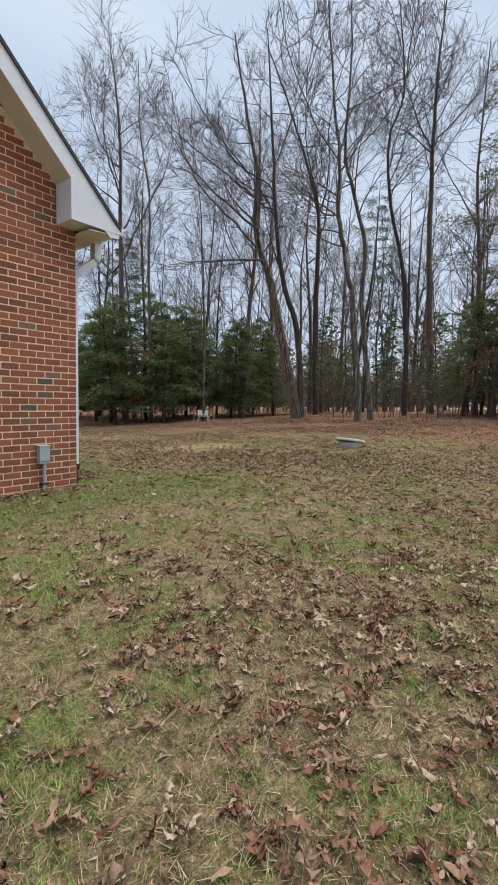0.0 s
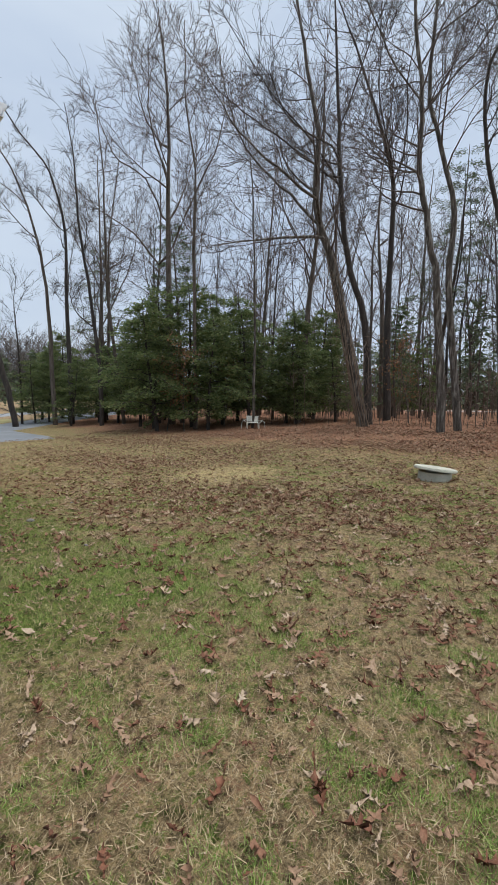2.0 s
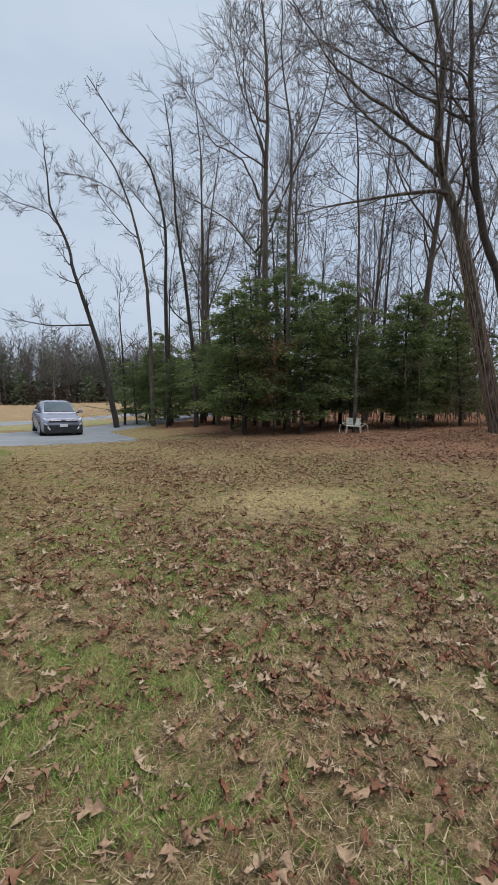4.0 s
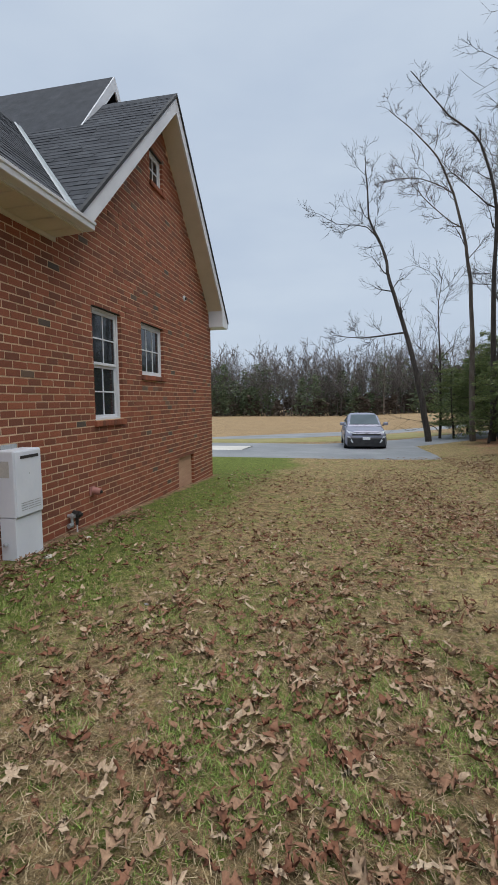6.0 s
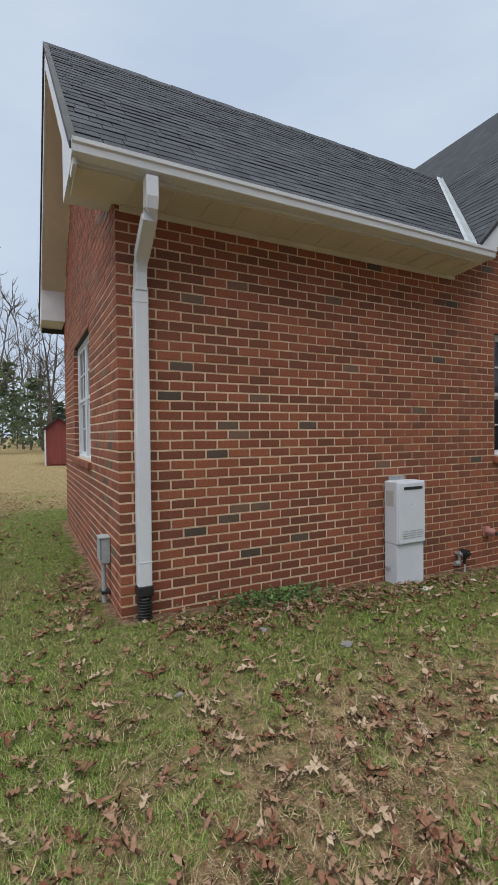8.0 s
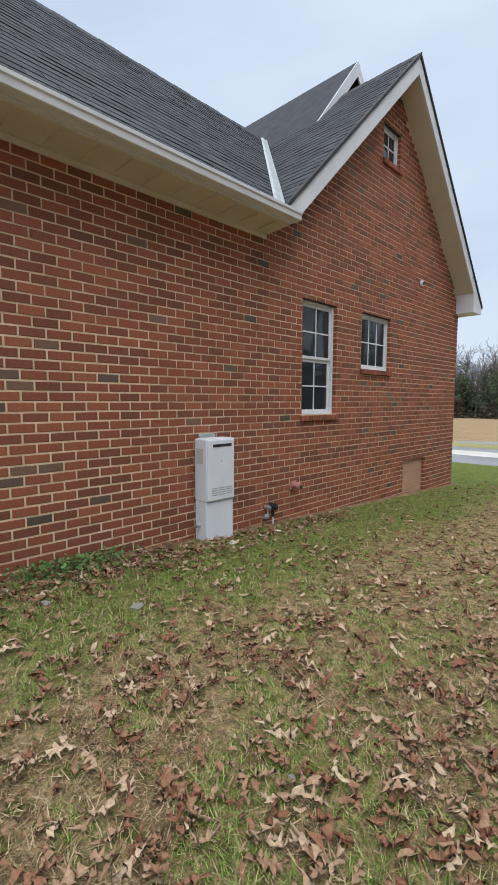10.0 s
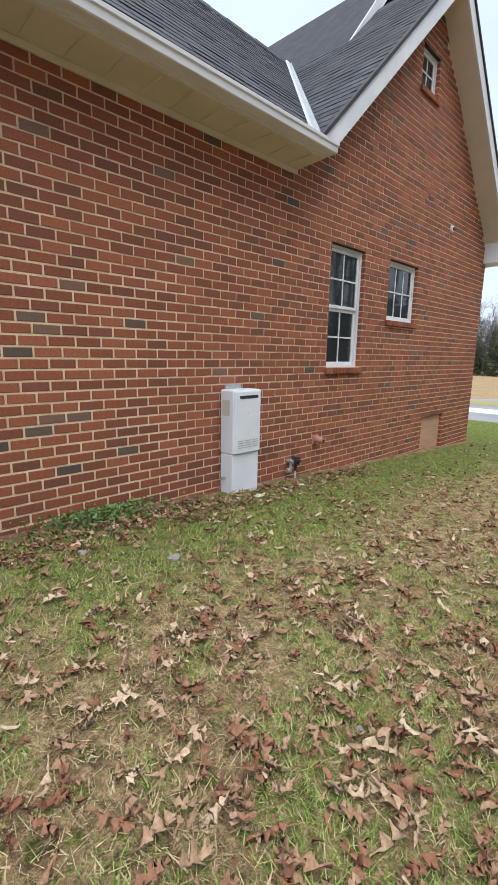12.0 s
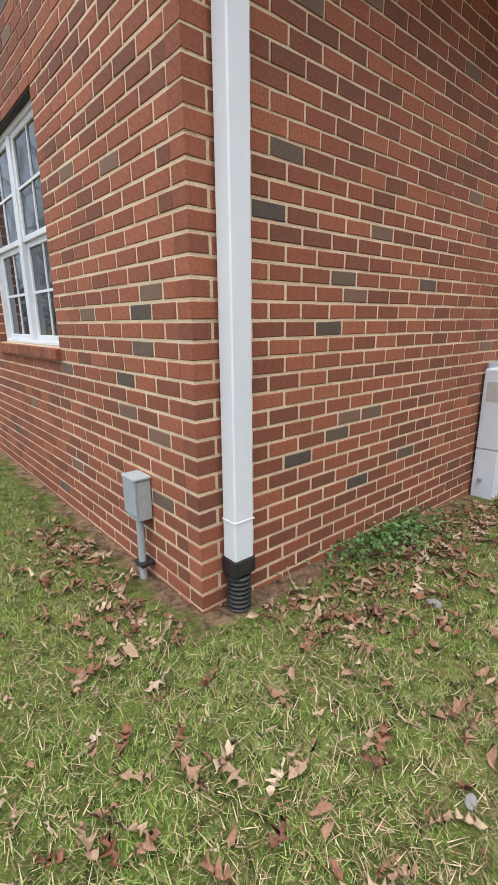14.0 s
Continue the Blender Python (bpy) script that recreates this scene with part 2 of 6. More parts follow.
def add_cyl(bm, a, b, r0, r1=None, seg=12):
    a, b = Vector(a), Vector(b)
    m = Matrix.Translation((a + b) / 2) @ (b - a).to_track_quat("Z", "Y").to_matrix().to_4x4()
    bmesh.ops.create_cone(bm, cap_ends=True, segments=seg, radius1=r0, radius2=r0 if r1 is None else r1, depth=(b - a).length, matrix=m)
    return bm


def add_prism(bm, poly, axis, a, b):
    """A polygon of (u, v) pushed from a to b along axis 'x' (u=y, v=z) or 'y' (u=x, v=z) or 'z' (u=x, v=y)."""
    def at(u, v, w):
        return {"x": (w, u, v), "y": (u, w, v), "z": (u, v, w)}[axis]
    lo = [bm.verts.new(at(u, v, a)) for u, v in poly]
    hi = [bm.verts.new(at(u, v, b)) for u, v in poly]
    bm.faces.new(lo)
    bm.faces.new(hi[::-1])
    n = len(poly)
    for i in range(n):
        bm.faces.new((lo[i], hi[i], hi[(i + 1) % n], lo[(i + 1) % n]))
    return bm


def sweep(bm, points, profile):
    """A closed profile of (side, up) carried along a line of points; up is world z for level runs."""
    rings = []
    pts = [Vector(p) for p in points]
    for i, p in enumerate(pts):
        d = (pts[min(i + 1, len(pts) - 1)] - pts[max(i - 1, 0)]).normalized()
        ref = Vector((0, 1, 0)) if abs(d.z) > 0.7 else Vector((0, 0, 1))
        side = d.cross(ref).normalized()
        up = side.cross(d).normalized()
        rings.append([bm.verts.new(p + side * u + up * v) for u, v in profile])
    n = len(profile)
    for r0, r1 in zip(rings, rings[1:]):
        for k in range(n):
            bm.faces.new((r0[k], r0[(k + 1) % n], r1[(k + 1) % n], r1[k]))
    bm.faces.new(rings[0])
    bm.faces.new(rings[-1][::-1])
    return bm


BOX_FACES = [(0, 3, 2, 1), (4, 5, 6, 7), (0, 1, 5, 4), (1, 2, 6, 5), (2, 3, 7, 6), (3, 0, 4, 7)]


def box_verts(x0, x1, y0, y1, z0, z1):
    return [(x0, y0, z0), (x1, y0, z0), (x1, y1, z0), (x0, y1, z0), (x0, y0, z1), (x1, y0, z1), (x1, y1, z1), (x0, y1, z1)]


# ---- ground ----
def axis_steps(lo, hi, near_lo, near_hi, fine, growth):
    out = list(np.arange(near_lo, near_hi + fine, fine))
    step, v = fine, out[-1]
    while v < hi:
        step *= growth
        v += step
        out.append(v)
    step, v, left = fine, near_lo, []
    while v > lo:
        step *= growth
        v -= step
        left.append(v)
    return np.array(left[::-1] + out)


gx = axis_steps(-900, 900, -8, 24, 0.5, 1.18)
gy = axis_steps(-900, 900, -10, 30, 0.5, 1.18)
GX, GY = np.meshgrid(gx, gy)
GZ = ground_z(GX, GY)
gverts = np.stack([GX.ravel(), GY.ravel(), GZ.ravel()], 1)
nx, ny = len(gx), len(gy)
gi = np.arange(nx * ny).reshape(ny, nx)
gfaces = np.stack([gi[:-1, :-1].ravel(), gi[:-1, 1:].ravel(), gi[1:, 1:].ravel(), gi[1:, :-1].ravel()], 1)


PATCH = (4.85, 2.5)


def ground_material():
    m, nd, lk, bsdf = nodes_of("lawn_with_litter")
    co = nd.new("ShaderNodeTexCoord")
    pos = co.outputs["Object"]

    def tex(scale, detail=6.0, rough=0.65, dist=0.0):
        n = nd.new("ShaderNodeTexNoise")
        n.inputs["Scale"].default_value, n.inputs["Detail"].default_value = scale, detail
        n.inputs["Roughness"].default_value, n.inputs["Distortion"].default_value = rough, dist
        lk.new(pos, n.inputs["Vector"])
        return n.outputs["Fac"]

    def mixc(fac, a, b):
        x = nd.new("ShaderNodeMixRGB")
        lk.new(fac, x.inputs[0])
        for i, s in ((1, a), (2, b)):
            if isinstance(s, tuple):
                x.inputs[i].default_value = (*s, 1)
            else:
                lk.new(s, x.inputs[i])
        return x.outputs[0]

    def step(fac, lo, hi):
        r = nd.new("ShaderNodeMapRange")
        r.interpolation_type = "SMOOTHSTEP"
        lk.new(fac, r.inputs[0])
        r.inputs[1].default_value, r.inputs[2].default_value = lo, hi
        return r.outputs[0]

    straw = ramp_node(nd, [(0.32, (0.055, 0.038, 0.020)), (0.44, (0.20, 0.145, 0.076)), (0.54, (0.40, 0.30, 0.165)), (0.68, (0.64, 0.50, 0.31))])
    lk.new(tex(62, 8, 0.85, 1.2), straw.inputs[0])
    litter = ramp_node(nd, [(0.30, (0.075, 0.038, 0.024)), (0.44, (0.25, 0.125, 0.075)), (0.57, (0.42, 0.235, 0.15)), (0.72, (0.62, 0.43, 0.31))])
    lk.new(tex(34, 8, 0.85, 0.8), litter.inputs[0])
    grass = ramp_node(nd, [(0.30, (0.040, 0.046, 0.015)), (0.45, (0.105, 0.140, 0.033)), (0.58, (0.185, 0.230, 0.055)), (0.74, (0.33, 0.36, 0.12))])
    lk.new(tex(70, 8, 0.85, 1.0), grass.inputs[0])
    sep = nd.new("ShaderNodeSeparateXYZ")
    lk.new(pos, sep.inputs[0])
    wobble = tex(0.45, 4)

    def plus(a, b, k):
        x = nd.new("ShaderNodeMath")
        x.operation = "MULTIPLY_ADD"
        lk.new(b, x.inputs[0])
        x.inputs[1].default_value = k
        lk.new(a, x.inputs[2])
        return x.outputs[0]

    # greener close to the house, more litter towards the wood
    c = mixc(step(tex(1.6, 9, 0.85), 0.52, 0.68), straw.outputs[0], litter.outputs[0])
    c = mixc(step(tex(9, 6, 0.8), 0.57, 0.66), c, litter.outputs[0])
    outx, outy = nd.new("ShaderNodeMath"), nd.new("ShaderNodeMath")
    outx.operation = outy.operation = "MAXIMUM"
    neg = nd.new("ShaderNodeMath")
    neg.operation = "MULTIPLY"
    neg.inputs[1].default_value = -1.0
    lk.new(sep.outputs["Y"], neg.inputs[0])
    lk.new(sep.outputs["X"], outx.inputs[0])
    lk.new(neg.outputs[0], outy.inputs[0])
    outx.inputs[1].default_value = outy.inputs[1].default_value = 0.0
    far = nd.new("ShaderNodeMath")
    far.operation = "MAXIMUM"
    lk.new(outx.outputs[0], far.inputs[0])
    lk.new(outy.outputs[0], far.inputs[1])
    behind = nd.new("ShaderNodeMath")
    behind.operation = "MULTIPLY_ADD"
    lk.new(sep.outputs["X"], behind.inputs[0])
    behind.inputs[1].default_value, behind.inputs[2].default_value = -1.0, -4.4
    far2 = nd.new("ShaderNodeMath")
    far2.operation = "MAXIMUM"
    lk.new(far.outputs[0], far2.inputs[0])
    lk.new(behind.outputs[0], far2.inputs[1])
    far = far2
    near_house = plus(plus(plus(far.outputs[0], wobble, -2.6), tex(3.0, 5, 0.7), -0.9), tex(11, 7, 0.85), -1.6)
    c = mixc(step(near_house, -0.65, -1.55), c, grass.outputs[0])
    c = mixc(step(tex(2.2, 8, 0.85), 0.53, 0.64), c, grass.outputs[0])
    c = mixc(step(tex(14, 6, 0.8), 0.51, 0.60), c, grass.outputs[0])
    # a patch of pale matted straw where few leaves lie
    gap = nd.new("ShaderNodeVectorMath")
    gap.operation = "DISTANCE"
    squash = nd.new("ShaderNodeMapping")
    squash.inputs["Scale"].default_value = (1.0, 1.25, 0.0)
    lk.new(pos, squash.inputs["Vector"])
    lk.new(squash.outputs[0], gap.inputs[0])
    gap.inputs[1].default_value = (PATCH[0], PATCH[1] * 1.25, 0.0)
    mat_straw = ramp_node(nd, [(0.30, (0.20, 0.155, 0.07)), (0.5, (0.47, 0.38, 0.19)), (0.7, (0.64, 0.53, 0.30))])
    lk.new(tex(55, 8, 0.85, 1.0), mat_straw.inputs[0])
    c = mixc(step(plus(gap.outputs["Value"], tex(2.5, 6, 0.75), 1.8), 2.3, 1.5), c, mat_straw.outputs[0])
    soil = ramp_node(nd, [(0.3, (0.18, 0.11, 0.07)), (0.7, (0.36, 0.24, 0.16))])
    lk.new(tex(30, 6, 0.7), soil.inputs[0])
    beside = nd.new("ShaderNodeMath")
    beside.operation = "MULTIPLY"
    lk.new(step(plus(far.outputs[0], tex(6, 4), 0.5), 0.42, 0.30), beside.inputs[0])
    lk.new(step(sep.outputs["Y"], 9.75, 9.35), beside.inputs[1])
    c = mixc(beside.outputs[0], c, soil.outputs[0])
    wood = plus(sep.outputs["X"], wobble, 6.0)
    c = mixc(step(wood, 10.5, 13.5), c, litter.outputs[0])
    field = ramp_node(nd, [(0.3, (0.25, 0.175, 0.10)), (0.7, (0.36, 0.265, 0.155))])
    lk.new(tex(0.6, 8, 0.7), field.inputs[0])
    shift = nd.new("ShaderNodeMath")
    shift.operation = "MULTIPLY_ADD"
    lk.new(sep.outputs["X"], shift.inputs[0])
    shift.inputs[1].default_value, shift.inputs[2].default_value = -0.7, 4.2
    beyond = nd.new("ShaderNodeMath")
    beyond.operation = "ADD"
    lk.new(shift.outputs[0], beyond.inputs[0])
    lk.new(sep.outputs["Y"], beyond.inputs[1])
    both = nd.new("ShaderNodeMath")
    both.operation = "MINIMUM"
    lk.new(beyond.outputs[0], both.inputs[0])
    lk.new(sep.outputs["Y"], both.inputs[1])
    c = mixc(step(both.outputs[0], 21, 24), c, field.outputs[0])
    clump = ramp_node(nd, [(0.36, (0.36, 0.35, 0.34)), (0.50, (0.95, 0.94, 0.92)), (0.64, (1.38, 1.34, 1.26))])
    lk.new(tex(13, 5, 0.75, 0.6), clump.inputs[0])
    vary = nd.new("ShaderNodeMixRGB")
    vary.blend_type = "MULTIPLY"
    vary.inputs[0].default_value = 1.0
    lk.new(c, vary.inputs[1])
    lk.new(clump.outputs[0], vary.inputs[2])
    lk.new(vary.outputs[0], bsdf.inputs["Base Color"])
    bsdf.inputs["Roughness"].default_value = 0.95
    bsdf.inputs["Specular IOR Level"].default_value = 0.15
    bp = nd.new("ShaderNodeBump")
    bp.inputs["Strength"].default_value, bp.inputs["Distance"].default_value = 0.9, 0.03
    lk.new(tex(48, 8, 0.85, 1.0), bp.inputs["Height"])
    lk.new(bp.outputs[0], bsdf.inputs["Normal"])
    return m


M_GROUND = ground_material()
ground = tagged(link_mesh("ground", gverts.tolist(), gfaces.tolist(), M_GROUND, smooth=True),
                "winter lawn of straw and green grass strewn with brown oak leaves", "lawn", kind="structure")


def drape(name, line, width, material, label, lift=0.025, cuts=8, along=1.0):
    """A strip that follows the ground along a line of (x, y)."""
    pts = []
    for (xa, ya), (xb, yb) in zip(line, line[1:]):
        n = max(2, int(math.hypot(xb - xa, yb - ya) / along))
        pts += [(xa + (xb - xa) * i / n, ya + (yb - ya) * i / n) for i in range(n)]
    pts.append(line[-1])
    for _ in range(4):
        pts = [pts[0]] + [((a[0] + 2 * b[0] + c[0]) / 4, (a[1] + 2 * b[1] + c[1]) / 4) for a, b, c in zip(pts, pts[1:], pts[2:])] + [pts[-1]]
    verts, faces = [], []
    for i, p in enumerate(pts):
        a, b = pts[max(0, i - 1)], pts[min(len(pts) - 1, i + 1)]
        d = Vector((b[0] - a[0], b[1] - a[1])).normalized()
        w = width[0] + (width[1] - width[0]) * i / (len(pts) - 1)
        for k in range(cuts + 1):
            s = (k / cuts - 0.5) * w
            x, y = p[0] - d.y * s, p[1] + d.x * s
            edge = -0.06 if k in (0, cuts) else 0.0
            verts.append((x, y, gz(x, y) + lift + edge))
    for i in range(len(pts) - 1):
        for k in range(cuts):
            a = i * (cuts + 1) + k
            faces.append((a, a + 1, a + cuts + 2, a + cuts + 1))
    return tagged(link_mesh(name, verts, faces, material, smooth=True), label, "driveway", kind="structure")


drape("road_1", [(-30, 19.2), (6.2, 19.0)], (8.8, 8.8), M_ASPHALT, "pale grey asphalt parking area of the driveway", 0.05)
drape("road_2", [(2.5, 21.0), (8.5, 26), (15, 31), (28, 40), (60, 58)], (4.6, 3.6), M_ASPHALT, "grey asphalt drive leading off along the wood", 0.04)
drape("road_3", [(-12, 21.0), (-5, 26), (2, 33.5), (10, 38), (20, 41)], (4.6, 3.4), M_ASPHALT, "grey asphalt loop of the drive beyond the grass island", 0.045)
drape("pavement", [(-12.0, 18.8), (-1.2, 18.8)], (2.6, 2.6), M_CONCRETE, "pale concrete apron beside the asphalt", 0.08)
M_ISLAND = surface("island_grass", [(0.3, (0.20, 0.185, 0.07)), (0.7, (0.29, 0.26, 0.11))], 1.5, 30, 0.3, 0.95, bump=0.3)
drape("lawn_island", [(-9.0, 24.3), (-2, 24.8), (3.0, 27.5), (8.5, 31.5)], (2.6, 4.2), M_ISLAND, "green grass island between the arms of the drive", 0.07)
drape("road_4", [(44, -2), (50, 12), (60, 40)], (3.4, 3.4), M_CONCRETE, "pale gravel lane beyond the trees", 0.2)

# ---- the house: brick walls ----
COURSE, LONG, GAP, DEPTH = 0.0781, 0.2, 0.0145, 0.004
Y0 = -0.03
WING_X, WING_END, GAB_MID, GAB_END = -4.3, 3.70, 6.55, 9.36
OPEN_A = [(4.29, 5.04, 1.085, 2.53), (5.68, 6.55, 1.735, 2.55), (6.17, 6.70, 4.83, 5.345), (7.14, 8.02, -0.42, 0.24)]
OPEN_B = [(-2.97, -1.50, 1.10, 2.52)]


def top_a(y):
    return 3.30 if y < 3.62 else 6.08 - abs(y - GAB_MID)


def top_b(x):
    return 5.52 - abs(x + 2.15)


def wall_cells(u_breaks, openings, z_low, top, put):
    """Fills the wall between its openings with solid cells."""
    for u0, u1 in zip(u_breaks, u_breaks[1:]):
        mid = (u0 + u1) / 2
        holes = sorted((h[2], h[3]) for h in openings if h[0] < mid < h[1])
        low = z_low
        for h0, h1 in holes:
            put([(u0, low), (u1, low), (u1, h0), (u0, h0)])
            low = h1
        put([(u0, low), (u1, low), (u1, top(u1 - 1e-4)), (u0, top(u0 + 1e-4))])


def breaks(lo, hi, openings, extra):
    return sorted({lo, hi, *extra, *[h[0] for h in openings], *[h[1] for h in openings]})


bm = bmesh.new()
wall_cells(breaks(Y0 + DEPTH, GAB_END - DEPTH, OPEN_A, [3.62, GAB_MID]), OPEN_A, -1.2, top_a, lambda p: add_prism(bm, p, "x", -0.25, -DEPTH))
wall_1 = tagged(part("wall_1", bm, M_MORTAR), "red brick house wall laid in running bond with pale mortar", "wall", kind="structure")
bm = bmesh.new()
wall_cells(breaks(WING_X, -0.25, OPEN_B, [-2.15]), OPEN_B, -1.0, top_b, lambda p: add_prism(bm, p, "y", Y0 + DEPTH, Y0 + 0.25))
wall_2 = tagged(part("wall_2", bm, M_MORTAR), "red brick gable-end wall with a double window", "wall", kind="structure")
# plain walls that close the house
bm = box(WING_X + 0.02, WING_X + 0.25, Y0 + 0.3, 5.0, -1, 3.3)
tagged(part("wall_3", bm, M_BRICK_I), "plain red brick wall of the wing", "wall", kind="structure")
bm = box(-10.0, -0.3, GAB_END - 0.25, GAB_END - 0.02, -1.5, 3.2)
tagged(part("wall_4", bm, M_BRICK_I), "plain red brick wall of the house end", "wall", kind="structure")
bm = box(-10.0, -9.75, 5.0, GAB_END - 0.3, -1.5, 3.2)
tagged(part("wall_5", bm, M_BRICK_I), "plain red brick rear wall", "wall", kind="structure")
bm = box(-10.0, WING_X, 4.8, 5.0, -1.5, 3.2)
tagged(part("wall_6", bm, M_BRICK_I), "plain red brick side wall", "wall", kind="structure")

rng = random.Random(11)
DARK_A = {(7, 3), (9, 5), (9, 6), (24, 2), (15, 4), (25, 11), (8, 4), (21, 6), (4, 5), (18, 8)}


def lay(length, openings, top, z_first, n_rows, odd_joint, put, dark):
    """Lays running bond; put(u0, u1, z0, z1, is_dark)."""
    for n in range(z_first, n_rows):
        z0, z1 = 0.0035 + COURSE * n + GAP / 2, 0.0035 + COURSE * (n + 1) - GAP / 2
        first = (0.1 if (n % 2 == 1) == odd_joint else 0.2) - LONG
        k = 0
        while first + k * LONG < length:
            u0, u1 = max(0.0, first + k * LONG), min(length, first + (k + 1) * LONG)
            a = u0 if u0 == 0.0 else u0 + GAP / 2
            b = u1 if u1 == length else u1 - GAP / 2
            pieces = [(a, b, z0, z1)]
            for h0, h1, low, high in openings:
                cut = []
                for p, q, za, zb in pieces:
                    if q <= h0 or p >= h1 or zb <= low or za >= high:
                        cut.append((p, q, za, zb))
                        continue
                    if p < h0:
                        cut.append((p, h0 + 0.003, za, zb))
                    if q > h1:
                        cut.append((h1 - 0.003, q, za, zb))
                    if zb > high + 0.012:
                        cut.append((max(p, h0), min(q, h1), high - 0.003, zb))
                pieces = cut
            for p, q, za, zb in pieces:
                if q - p > 0.005 and zb < min(top(p), top(q)) + 0.05:
                    put(p, q, za, zb, (n, k) in dark or rng.random() < 0.024, n)
            k += 1


class Pile:
    """Collects boxes; those in the near stretch become objects on shared meshes, the rest one mesh."""

    def __init__(self, wall, near, limit):
        self.wall, self.near, self.limit, self.shared = wall, near, limit, {}
        self.verts, self.faces, self.mats, self.pending = [], [], [], []

    def add(self, c, s, dark, near):
        if near and len(self.pending) < self.limit:
            self.pending.append((c, s, dark))
            return
        base = len(self.verts)
        x, y, z = c
        a, b, d = s
        t = rng.uniform(-0.0022, 0.0022)
        self.verts += [(x + px, y + py, z + pz + t * (1 if (px + py) > 0 else -1)) for px, py, pz in box_verts(-a, a, -b, b, -d, d)]
        self.faces += [tuple(base + i for i in f) for f in BOX_FACES]
        self.mats += [1 if dark else 0] * 6

    def finish(self, label):
        ob = link_mesh("brickwork", self.verts, self.faces, [M_BRICK_I, M_DARKBRICK_I], self.wall, label)
        ob.data.polygons.foreach_set("material_index", self.mats)
        ob["kind"] = "stuff"
        return ob

    def lay_near(self):
        for c, s, dark in self.pending:
            key = (tuple(round(v, 3) for v in s), dark)
            if key not in self.shared:
                b = box(-s[0], s[0], -s[1], s[1], -s[2], s[2], 0.003)
                me = bpy.data.meshes.new("brick")
                b.to_mesh(me)
                b.free()
                me.materials.append(M_DARKBRICK if dark else M_BRICK)
                self.shared[key] = me
            ob = new("brick", self.shared[key])
            ob.matrix_basis = pose(*c, rng.uniform(-0.8, 0.8), rng.uniform(-0.7, 0.7), rng.uniform(-0.4, 0.4))
            ob.parent = self.wall


pile_a = Pile(wall_1, None, 300)
pile_b = Pile(wall_2, None, 300)


def put_a(p, q, z0, z1, dark, n):
    y0, y1 = Y0 + p, Y0 + q
    front = rng.uniform(-0.0015, 0.0015)
    x0 = -0.1 if p > 0 else -0.095
    pile_a.add(((x0 + front) / 2, (y0 + y1) / 2, (z0 + z1) / 2), ((front - x0) / 2, (y1 - y0) / 2, (z1 - z0) / 2), dark, y0 < 2.0 and 0 <= n < 24)


lay(GAB_END - Y0, [(h[0] - Y0, h[1] - Y0, h[2], h[3]) for h in OPEN_A], lambda u: top_a(u + Y0), -8, 78, True, put_a, DARK_A)


def put_b(p, q, z0, z1, dark, n):
    # the corner bricks belong to the other wall where they turn the corner
    if p == 0.0:
        p = 0.0965 if q < 0.12 else 0.097
        if q - p < 0.02:
            return
    front = rng.uniform(-0.0015, 0.0015)
    pile_b.add((-(p + q) / 2, Y0 + front + 0.05, (z0 + z1) / 2), ((q - p) / 2, 0.05, (z1 - z0) / 2), dark, p < 1.5 and -1 <= n < 34)


lay(-WING_X, [(-h[1], -h[0], h[2], h[3]) for h in OPEN_B], lambda u: top_b(-u), -4, 72, False, put_b, {(9, 1), (12, 3), (16, 2), (17, 1), (14, 2)})
pile_a.finish("red brick running bond with scattered grey bricks")
pile_b.finish("red brick running bond with scattered grey bricks")


